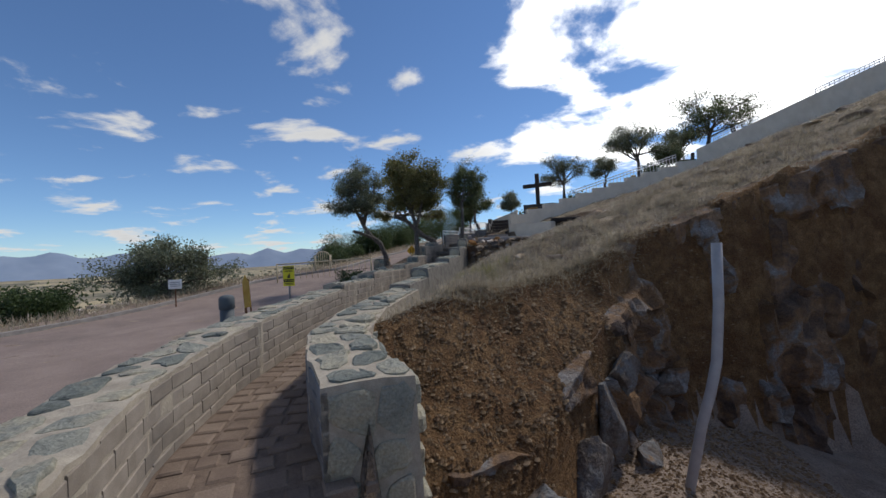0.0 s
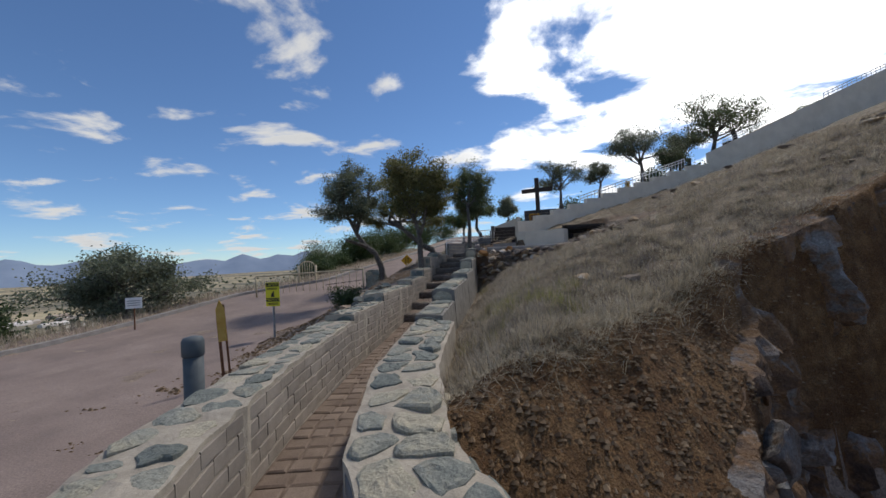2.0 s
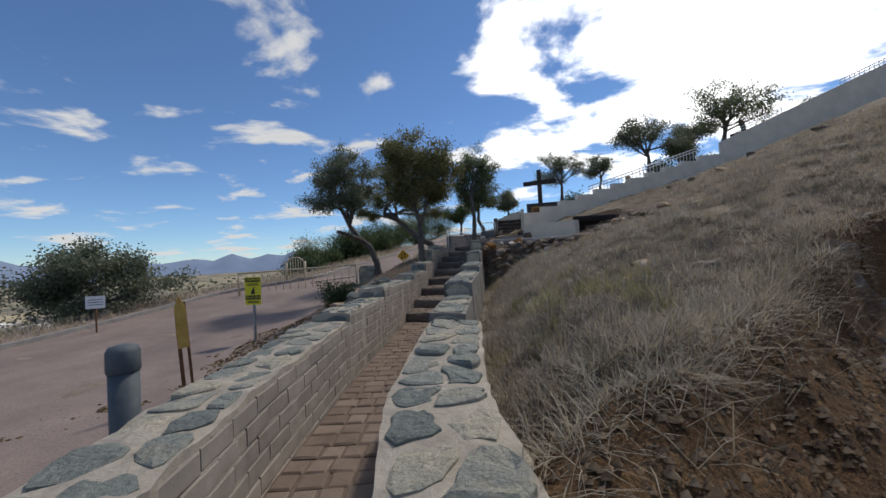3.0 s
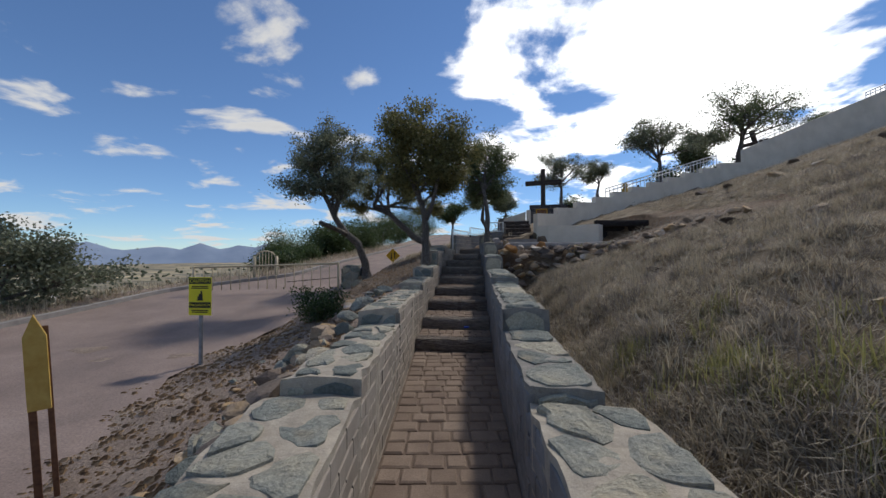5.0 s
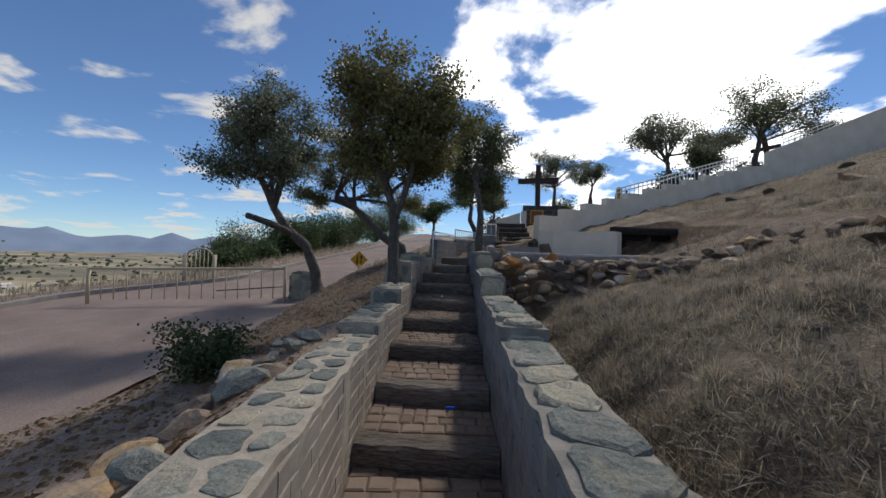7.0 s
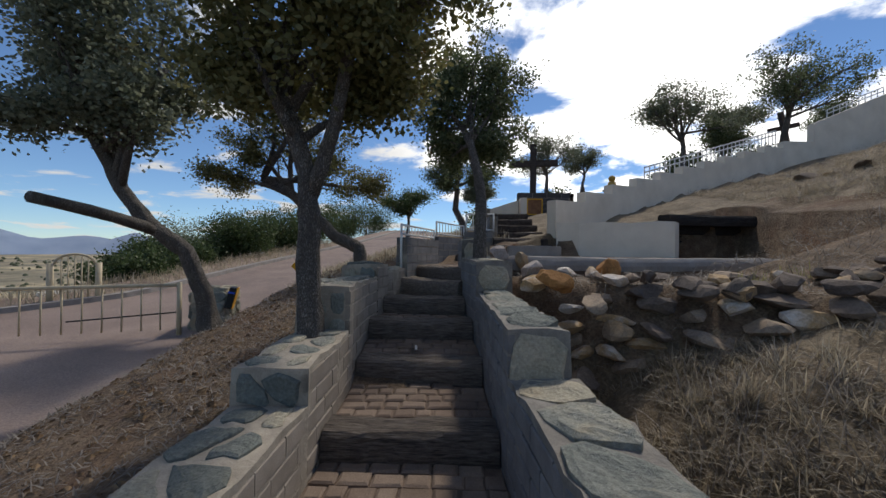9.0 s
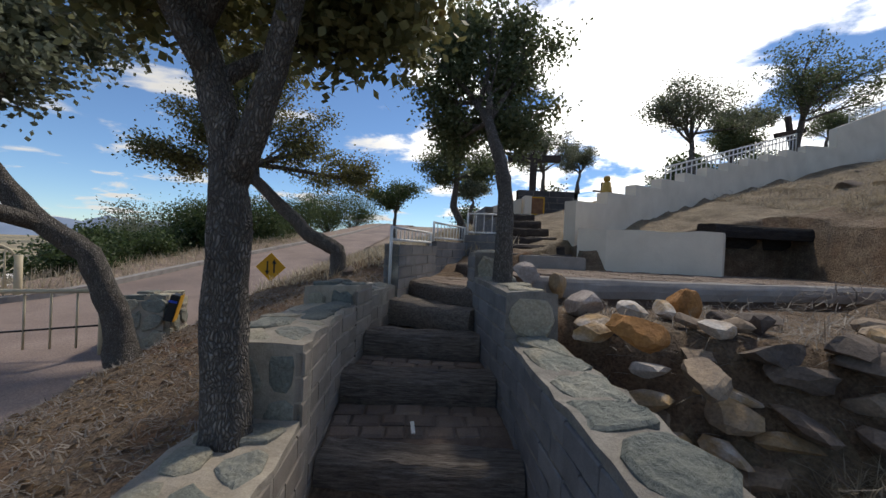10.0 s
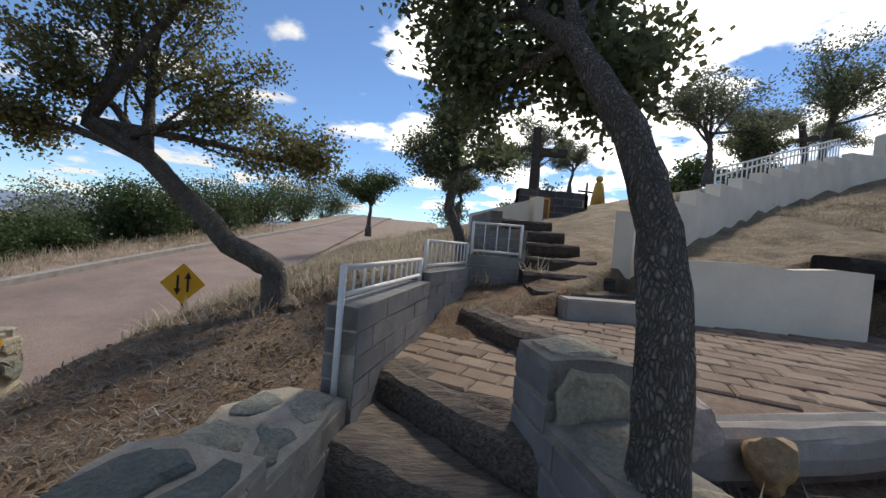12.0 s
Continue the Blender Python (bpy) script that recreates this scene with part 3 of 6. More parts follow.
def wall_section(parent, line, side, y0, y1, top, base, rng, width=WALL_W, slope=0.0, block=True, front_stones=True, size=0.18, course=0.1, block_len=0.24, block_mat=None, gap=0.022, lift=0.012, outer=0.0, mortar=None):
    """One stepped length of wall: mortar body, field stones on top, on the near end and outside, blocks on the path side."""
    pts = sub_line(line, y0, y1)
    length = sum(math.dist(a, b) for a, b in zip(pts, pts[1:]))
    rows = max(3, int(length / 0.09))

    def frame_at(u):
        f = min(max(u / length, 0.0), 1.0)
        p, q = lerp_line(pts, max(0, f - 0.02)), lerp_line(pts, min(1, f + 0.02))
        d = (q - p).normalized()
        nrm = Vector((-d.y, d.x)) * side          # away from the path
        return lerp_line(pts, f), nrm

    def surf_top(u, v, h):
        p, nrm = frame_at(u)
        q = p + nrm * v
        return Vector((q.x, q.y, top + slope * u + h + 0.012 * noise.noise((q.x * 4, q.y * 4, 0))))

    # body
    verts, faces = [], []
    prof = [(0.0, None), (0.0, 0.0), (width * 0.33, 0.004), (width * 0.66, 0.004), (width, -0.012), (width + 0.04, None)]
    for r in range(rows + 1):
        u = length * r / rows
        p, nrm = frame_at(u)
        for v, h in prof:
            q = p + nrm * v
            if h is None:
                verts.append((q.x, q.y, base))
            else:
                s = surf_top(u, v, h)
                k_ = 0.016 * noise.noise((s.x * 9, s.y * 9, v * 7)) + 0.012 * noise.noise((s.x * 21, s.y * 21, v * 3))
                verts.append((s.x + nrm.x * k_, s.y + nrm.y * k_, s.z + k_ * 0.8))
    k = len(prof)
    for r in range(rows):
        for c in range(k - 1):
            a = r * k + c
            faces.append((a, a + 1, a + k + 1, a + k) if side > 0 else (a, a + k, a + k + 1, a + 1))
    faces += [tuple(range(k)), tuple(rows * k + c for c in reversed(range(k)))]
    body = link_mesh("mortar_body", verts, faces, mortar or M["mortar"], parent)
    bm = bmesh.new()
    bm.from_mesh(body.data)
    bmesh.ops.recalc_face_normals(bm, faces=bm.faces)
    bm.to_mesh(body.data)
    bm.free()
    stone_on(surf_top, length, width, parent, rng, size, gap, lift)
    p0, n0 = frame_at(0)
    d0 = (frame_at(0.1)[0] - p0).normalized()
    if front_stones:
        hgt = min(top - base, front_stones if front_stones is not True else 0.5)

        def surf_front(u, v, h):
            q = p0 + n0 * u - d0 * (h * 0.8)
            return Vector((q.x, q.y, top - 0.01 - v))
        stone_on(surf_front, width, hgt, parent, rng, max(0.2, size), gap, max(0.02, lift))
    if outer:
        def surf_outer(u, v, h):
            p, nrm = frame_at(u)
            q = p + nrm * (width + 0.02 + h * 0.9)
            return Vector((q.x, q.y, top - 0.02 - v))
        stone_on(surf_outer, min(length, outer), 0.85, parent, rng, 0.22, 0.018, 0.035)
    if block:
        rows_b = max(1, round((top - base) / course))
        bm_mesh = {}
        for r in range(rows_b):
            z1 = top - 0.03 - r * course
            z0 = z1 - course + 0.008
            if z0 < base - 0.06:
                continue
            u = -(block_len * 0.5 if r % 2 else 0.0)
            while u < length - 0.03:
                a, b = max(0.0, u), min(length, u + block_len - 0.006)
                if b - a > 0.05:
                    pa, na = frame_at(a)
                    pb, nb = frame_at(b)
                    out = 0.005 + rng.uniform(-0.002, 0.002)
                    sl = slope * (a + b) / 2
                    v = []
                    for (pp, nn) in ((pa, na), (pb, nb)):
                        for dn, zz in ((0.03, z0), (0.03, z1), (-out + 0.004, z1 - 0.002), (-out, z1 - 0.008), (-out, z0 + 0.008), (-out + 0.004, z0 + 0.002)):
                            q = pp + nn * dn
                            v.append((q.x, q.y, zz + sl))
                    f = [(i, (i + 1) % 6, 6 + (i + 1) % 6, 6 + i) for i in range(6)] + [(5, 4, 3, 2, 1, 0), (6, 7, 8, 9, 10, 11)]
                    link_mesh("block", v, f, block_mat or M["block"], parent)
                u += block_len


def build_path_walls():
    rng = random.Random(11)
    wl = thing("left_path_wall", "low block wall with bedded blue-grey field stones on top", "wall", kind="structure")
    wl.name = "wall_west"
    for y0, y1, top, base, fs, sl in ((-0.4, 0.9, 0.17, -0.85, False, 0.05), (0.9, 4.95, 0.25, -0.85, False, 0.03), (4.95, 6.45, 0.46, -0.75, 0.12, -0.02), (6.45, 8.77, 0.56, -0.75, 0.22, -0.02), (8.77, 9.95, 0.62, -0.4, 0.2, 0.02),
                                      (9.95, 10.72, 0.82, -0.1, 0.2, 0.02), (10.72, 11.68, 1.13, 0.1, 0.36, 0.0), (11.68, 12.0, 1.25, 0.3, 0.16, 0.0), (12.0, 12.5, 1.19, 0.3, False, 0.0)):
        wall_section(wl, LEFT, 1, y0, y1, top, base, rng, front_stones=fs, slope=sl, size=0.19, width=0.36 if y0 > 4 else WALL_W)
    wr = thing("right_path_wall", "stepped stone wall of grey-green and tan boulders in mortar", "wall", kind="structure")
    wr.name = "wall_east"
    for y0, y1, top, base, fs in ((1.2, 5.05, 0.26, -1.2, 0.75), (5.05, 6.22, 0.42, -0.5, 0.14), (6.22, 8.2, 0.61, -0.4, 0.3), (8.2, 10.02, 0.74, -0.2, 0.28), (10.02, 11.35, 1.01, 0.1, 0.36),
                                  (11.35, 12.12, 1.30, 0.3, 0.5), (12.12, 12.4, 1.50, 0.5, 0.3)):
        wall_section(wr, RIGHT, -1, y0, y1, top, base, rng, front_stones=fs, slope=0.02, width=(0.3 if y0 > 9 else 0.34) if y0 > 4 else 0.48, block=True, size=0.25, gap=0.02, lift=0.024 if y0 > 8 else 0.018, block_mat=M["grey_block"], outer=2.2 if y0 < 2 else 0.0, mortar=M["grey_mortar"] if y0 > 4 else None)


# ---- steps ----
STEPS = [(7.95, -0.02), (8.66, 0.13), (9.43, 0.29), (10.12, 0.45), (10.87, 0.60), (11.42, 0.79), (11.82, 0.93), (12.2, 1.05)]


def tie(parent_name, a, b, z, rng, depth=0.20, height=0.19, mat=None, name="timber_step", label="dark weathered railway tie forming a stair nosing"):
    """A split, worn timber from a to b."""
    a, b = Vector((*a, 0)), Vector((*b, 0))
    d = b - a
    n = Vector((-d.y, d.x, 0)).normalized()
    segs = 14
    verts, faces = [], []
    seed = rng.uniform(0, 50)
    prof = [(0.0, -height), (-0.012, -height * 0.6), (-0.006, -height * 0.3), (0.0, -0.03), (0.02, -0.004), (depth * 0.35, 0.004), (depth * 0.55, -0.010), (depth * 0.7, 0.002), (depth - 0.015, 0.0), (depth, -0.03), (depth, -height)]
    k = len(prof)
    for s in range(segs + 1):
        p = a + d * (s / segs)
        for i, (o, h) in enumerate(prof):
            w = 0.014 * noise.noise((s * 0.5 + seed, i * 0.8, seed)) + 0.010 * noise.noise((s * 1.7, i * 2.1, seed))
            sag = -0.02 * math.sin(math.pi * s / segs) * (0.5 + 0.5 * noise.noise((seed, 0, 0)))
            q = p + n * (o + w) + Vector((0, 0, z + h + w * 0.8 + sag))
            verts.append(q)
    for s in range(segs):
        for i in range(k):
            j = (i + 1) % k
            faces.append((s * k + i, s * k + j, (s + 1) * k + j, (s + 1) * k + i))
    faces += [tuple(reversed(range(k))), tuple(segs * k + i for i in range(k))]
    ob = link_mesh(name, verts, faces, mat or M["tie"])
    bm = bmesh.new()
    bm.from_mesh(ob.data)
    bmesh.ops.recalc_face_normals(bm, faces=bm.faces)
    bm.to_mesh(ob.data)
    bm.free()
    return tagged(ob, label, "timber step", "timber steps")


def build_steps():
    rng = random.Random(3)
    for y, z in STEPS[:7]:
        tie("", (left_x(y) + 0.014, y + rng.uniform(-0.03, 0.03)), (right_x(y) - 0.014, y + rng.uniform(-0.05, 0.02)), z, rng)
    tie("", (-0.14, 12.40), (0.56, 11.98), 1.08, rng, depth=0.36, label="broad weathered timber tread at the stair's bend")
    tie("", (-0.02, 12.84), (0.60, 12.12), 1.21, rng, depth=0.26, label="angled timber nosing at the landing")
    tie("", (0.50, 13.75), (0.92, 13.0), PLAT_Z + 0.02, rng, depth=0.24, label="dark timber nosing at the platform")
    for i, (y, z) in enumerate(((14.02, 1.50), (14.36, 1.62), (14.75, 1.75), (15.2, 1.9), (15.7, 2.06), (16.2, 2.22))):
        tie("", (1.12, y), (2.0, y + 0.02), z, rng, depth=0.3, mat=M["dark_wood"], label="dark timber step beside the plastered wall")


# ---- pavers ----
PAVER_CACHE = {}


def paver(parent, c, ux, uy, lx, ly, rng, h=0.05, name="paver"):
    """One tumbled paver, sharing its mesh with others of about its size."""
    key = (name, round(lx / 0.015), round(ly / 0.015), rng.randrange(3))
    if key not in PAVER_CACHE:
        a, b = key[1] * 0.015 / 2, key[2] * 0.015 / 2
        r = 0.012
        ring0 = [(-a, -b), (a, -b), (a, b), (-a, b)]
        verts = [(x, y, -h) for x, y in ring0]
        verts += [(x + rng.uniform(-0.003, 0.003), y + rng.uniform(-0.003, 0.003), -0.009) for x, y in ring0]
        verts += [(x - math.copysign(r, x), y - math.copysign(r, y), rng.uniform(-0.002, 0.002)) for x, y in ring0]
        faces = [(8, 9, 10, 11)]
        for o in (0, 4):
            faces += [(o + i, o + (i + 1) % 4, o + 4 + (i + 1) % 4, o + 4 + i) for i in range(4)]
        me = bpy.data.meshes.new(name)
        me.from_pydata(verts, [], faces)
        me.materials.append(M["paver"])
        PAVER_CACHE[key] = me
    ob = new(name, PAVER_CACHE[key])
    ob.parent = parent
    uz = ux.cross(uy)
    m = Matrix((ux, uy, uz)).transposed().to_4x4()
    m.translation = c
    ob.matrix_basis = m @ pose(0, 0, rng.uniform(-0.004, 0.004), rng.uniform(-0.8, 0.8), rng.uniform(-0.8, 0.8), rng.uniform(-1.5, 1.5))
    return ob


def ramp_bed(name, y0, y1, z0, z1, label, steps=8, drop=0.014):
    verts, faces = [], []
    for i in range(steps + 1):
        y = y0 + (y1 - y0) * i / steps
        z = z0 + (z1 - z0) * i / steps - drop
        a, b = left_x(y) + 0.002, right_x(y) - 0.002
        for x, zz in ((a, z - 0.1), (a, z), (b, z), (b, z - 0.1)):
            verts.append((x, y, zz))
    for i in range(steps):
        for c in range(3):
            o = i * 4 + c
            faces.append((o, o + 1, o + 5, o + 4))
    faces += [(0, 1, 2, 3), (steps * 4 + 3, steps * 4 + 2, steps * 4 + 1, steps * 4)]
    ob = link_mesh(name, verts, faces, M["sand"])
    bm = bmesh.new()
    bm.from_mesh(ob.data)
    bmesh.ops.recalc_face_normals(bm, faces=bm.faces)
    bm.to_mesh(ob.data)
    bm.free()
    return tagged(ob, label, "paving", kind="structure")


def fill_pavers(parent, y0, y1, z0, z1, rng, ly=0.145, lens=(0.13, 0.16, 0.19)):
    y = y0 + 0.01
    while y + ly * 0.7 < y1:
        row = min(ly, y1 - y)
        yc = y + row / 2
        a = left_x(yc) + 0.01
        b = right_x(yc) - 0.01
        z = z0 + (z1 - z0) * (yc - y0) / (y1 - y0)
        d = (along(LEFT, yc + 0.1) - along(LEFT, yc - 0.1)).normalized()
        ux = Vector((d.y, -d.x, 0)) if yc > 3 else Vector((d.y, -d.x, 0))
        x = a
        while x < b - 0.04:
            l = min(rng.choice(lens), b - x)
            if b - x - l < 0.05:
                l = b - x
            uy = Vector((-ux.y, ux.x, (z1 - z0) / (y1 - y0))).normalized()
            yy = yc + (x + l / 2 - a) * ux.y / max(0.3, ux.x)
            if l > 0.05 and yy < y1 - row * 0.3:
                paver(parent, Vector((x + l / 2, yy, z)), ux, uy, l - 0.008, row - 0.009, rng)
            x += l
        y += ly


def build_paving():
    rng = random.Random(9)
    bed = ramp_bed("pavement_path", -0.35, 8.0, floor_z(-0.35), floor_z(8.0), "sunken path of tumbled brown pavers between low walls", 24)
    fill_pavers(bed, -0.3, 8.0, floor_z(-0.3), floor_z(8.0), rng)
    for (ya, za), (yb, zb) in zip(STEPS, STEPS[1:]):
        b = ramp_bed("pavement_tread", ya + 0.17, yb + 0.02, za - 0.02, zb - 0.16, "brown paver tread between timber nosings", 3)
        if yb - ya > 0.3:
            fill_pavers(b, ya + 0.2, yb, za - 0.015, zb - 0.155, rng, ly=0.13 if yb < 10 else 0.1, lens=(0.1, 0.13, 0.16))


def build_platform():
    rng = random.Random(21)
    # landing and terrace slab
    outline = [(0.92, 13.02), (1.02, 12.10), (6.4, 12.9), (6.6, 14.3), (2.05, 14.35), (1.15, 14.4), (0.55, 14.3), (0.52, 13.75)]
    low = [(-0.03, 12.95), (0.62, 12.2), (0.95, 12.1), (0.95, 13.3), (0.62, 14.45), (0.02, 13.3)]
    tread = [(-0.16, 12.5), (0.50, 12.12), (0.66, 12.12), (0.70, 12.3), (0.1, 12.95), (-0.10, 12.9)]
    tagged(link_mesh("pavement_bend", [(x, y, 0.7) for x, y in tread] + [(x, y, 1.055) for x, y in tread],
                     [tuple(range(6, 12)), tuple(reversed(range(6)))] + [(i, (i + 1) % 6, 6 + (i + 1) % 6, 6 + i) for i in range(6)], M["sand"]),
           "wedge-shaped paver tread at the stair's bend", "paving", kind="structure")
    tagged(link_mesh("pavement_landing", [(x, y, 0.75) for x, y in low] + [(x, y, 1.19) for x, y in low],
                     [tuple(range(6, 12)), tuple(reversed(range(6)))] + [(i, (i + 1) % 6, 6 + (i + 1) % 6, 6 + i) for i in range(6)], M["sand"]),
           "stair landing of pavers turning towards the terrace", "paving", kind="structure")
    n = len(outline)
    verts = [(x, y, PLAT_Z - 0.5) for x, y in outline] + [(x, y, PLAT_Z - 0.014) for x, y in outline]
    faces = [tuple(range(n, 2 * n)), tuple(reversed(range(n)))] + [(i, (i + 1) % n, n + (i + 1) % n, n + i) for i in range(n)]
    slab = tagged(link_mesh("pavement_terrace", verts, faces, M["sand"]), "terrace of brown pavers laid on the diagonal", "paving", kind="structure")
    # slanting rows of pavers
    ang = radians(-28)
    ux, uy = Vector((math.cos(ang), math.sin(ang), 0)), Vector((-math.sin(ang), math.cos(ang), 0))
    for r in range(-12, 40):
        off = 0.0 if r % 2 else 0.1
        for c in range(-14, 34):
            p = Vector((1.0, 12.2, PLAT_Z)) + ux * (c * 0.2 + off) + uy * (r * 0.155)
            terrace = p.x > 1.05 - 0.45 * (p.y - 13.0) and p.x < 5.4 and 12.28 + 0.15 * max(0, p.x - 1.0) < p.y < 13.75 + 0.1 * (p.x - 1.2)
            landing = p.y > 13.05 - 1.1 * p.x and p.y < 13.9 - 1.5 * (p.x - 0.45) and p.y < 13.0 + 1.9 * p.x and p.x < 0.88 and not (p.x > 0.5 and p.y < 12.5)
            if terrace:
                paver(slab, p, ux, uy, 0.192, 0.147, rng, name="paver")
            elif landing:
                paver(slab, Vector((p.x, p.y, 1.205)), ux, uy, 0.192, 0.147, rng, name="paver")
            elif -0.1 < p.x < 0.6 and 12.66 - 0.55 * p.x < p.y < 12.8 - 1.1 * p.x:
                paver(slab, Vector((p.x, p.y, 1.068)), ux, uy, 0.192, 0.147, rng, name="paver")
    # timber edge of the terrace
    tie("", (1.0, 12.06), (3.9, 12.50), PLAT_Z + 0.012, rng, depth=0.13, height=0.14, mat=M["concrete"], label="long pale kerb edging the paved terrace", name="edging_kerb")
    tie("", (3.92, 12.5), (6.4, 12.86), PLAT_Z + 0.012, rng, depth=0.13, height=0.14, mat=M["concrete"], label="long pale kerb edging the paved terrace", name="edging_kerb")
    # low concrete block kerb by the white wall
    bm = bmesh.new()
    bm_box(bm, (1.28, 13.72, PLAT_Z - 0.05), (2.05, 13.90, PLAT_Z + 0.15), None, 0.012)
    tagged(part("kerb_block", bm, M["concrete"], None), "low grey concrete kerb at the foot of the plastered wall", "kerb", kind="structure")


def extruded(name, pts, z0, tops, thick, mat, parent=None, wob=0.0):
    """An upright wall along points with its own top height at each point."""
    verts, faces = [], []
    for i, p in enumerate(pts):
        a, b = Vector(pts[max(0, i - 1)]), Vector(pts[min(len(pts) - 1, i + 1)])
        d = (b - a).normalized()
        nrm = Vector((-d.y, d.x)) * thick / 2
        zb = z0[i] if isinstance(z0, (list, tuple)) else z0
        for s in (-1, 1):
            verts.append((p[0] + nrm.x * s, p[1] + nrm.y * s, zb))
            verts.append((p[0] + nrm.x * s, p[1] + nrm.y * s, tops[i]))
    for i in range(len(pts) - 1):
        o, q = i * 4, i * 4 + 4
        faces += [(o, q, q + 1, o + 1), (o + 2, o + 3, q + 3, q + 2), (o + 1, q + 1, q + 3, o + 3)]
    e = (len(pts) - 1) * 4
    faces += [(0, 1, 3, 2), (e, e + 2, e + 3, e + 1)]
    ob = link_mesh(name, verts, faces, mat, parent)
    bm = bmesh.new()
    bm.from_mesh(ob.data)
    bmesh.ops.recalc_face_normals(bm, faces=bm.faces)
    bm.to_mesh(ob.data)
    bm.free()
    return ob


def wall_pt(s, n=0.0):
    n += wall_bend(s)
    return Vector((2.07 + 0.787 * s - 0.617 * n, 14.45 + 0.617 * s + 0.787 * n))


def wall_top(s):
    return 2.25 + 0.27 * min(s, 8.0) + (0.14 + 0.47 * (s - 8.0) if s >= 8.0 else 0.0)


def build_white_wall():
    """Long stepped plaster wall climbing the hill, with its fence."""
    w = thing("wall_plaster", "long cream plastered wall climbing the hill in steps", "wall", kind="structure")
    s, first = 0.0, True
    while s < 44:
        step = 0.8 if s < 8 else 2.4
        p, q = wall_pt(s), wall_pt(s + step)
        top = wall_top(s)
        pts = [tuple(p.lerp(q, f)) for f in (0, 0.25, 0.5, 0.75, 1)]
        slope = wall_top(s + step) - top if s >= 8 else 0.03
        tops = [top + slope * f * 1.0 for f in (0, 0.25, 0.5, 0.75, 1)]
        extruded("wall_panel", pts, [min(ground_z(*t)[0], hill_z(*t)) - 0.6 for t in pts], tops, 0.18, M["plaster"], w)
        s += step


def build_hearth():
    """Low plaster wall and the dark timber recess dug into the hill behind the terrace."""
    pts = [(2.12, 14.2), (2.4, 14.02), (2.75, 13.92), (3.1, 13.86), (3.4, 13.80), (3.62, 13.76), (3.70, 13.86), (3.72, 14.1)]
    tops = [1.86, 1.84, 1.85, 1.83, 1.86, 1.85, 1.84, 1.84]
    w = extruded("wall_low", pts, PLAT_Z - 0.1, tops, 0.16, M["plaster"])
    tagged(w, "low cream plaster wall with a rounded end", "wall", kind="structure")
    rng = random.Random(4)
    h = thing("timber_recess", "near-black timber beams lining a recess in the hillside", "recess")
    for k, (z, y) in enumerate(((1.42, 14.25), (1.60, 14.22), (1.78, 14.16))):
        ob = tie("", (3.72, y - 0.1), (6.4, y + 0.35), z + 0.1, rng, depth=0.22, height=0.19, mat=M["black_beam"], name="beam")
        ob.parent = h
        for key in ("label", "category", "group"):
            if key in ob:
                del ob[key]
    ob = tie("", (3.66, 13.86), (5.9, 14.05), 1.98, rng, depth=0.3, height=0.16, mat=M["black_beam"], name="lintel")
    ob.parent = h
    for key in ("label", "category", "group"):
        if key in ob:
            del ob[key]


def boulder(name, c, size, rng, mat, label="", category="", group="", parent=None, sub=2, rough=0.30, cut=(0.40, 0.72)):
    """An angular stone: a noise-cut icosphere with flat facets."""
    bm = bmesh.new()
    bmesh.ops.create_icosphere(bm, subdivisions=sub, radius=1.0)
    seed = rng.uniform(0, 99)
    planes = [(Vector((rng.uniform(-1, 1), rng.uniform(-1, 1), rng.uniform(-1, 1))).normalized(), rng.uniform(*cut)) for _ in range(9)]
    rot = Euler((rng.uniform(-0.25, 0.25), rng.uniform(-0.25, 0.25), rng.uniform(0, 6.3))).to_matrix()
    for v in bm.verts:
        p = v.co.copy()
        for n, d in planes:
            o = p.dot(n) - d
            if o > 0:
                p -= n * o
        p *= 1 + rough * 0.35 * noise.noise(p * 2.2 + Vector((seed, 0, 0))) + rough * 0.16 * noise.noise(p * 6.0 + Vector((0, seed, 0)))
        p = Vector((p.x * size[0], p.y * size[1], p.z * size[2]))
        v.co = rot @ p
    ob = part(name, bm, mat, parent)
    ob.matrix_basis = Matrix.Translation(c)
    if label:
        tagged(ob, label, category, group)
    return ob


build_path_walls()
build_steps()
build_platform()
build_white_wall()
build_hearth()


# ---- trees ----
def limb_points(a, b, n, bend, rng):
    a, b = Vector(a), Vector(b)
    side = Vector((rng.uniform(-1, 1), rng.uniform(-1, 1), rng.uniform(-0.3, 0.8)))
    return [a.lerp(b, i / n) + side * bend * math.sin(math.pi * i / n) for i in range(n + 1)]


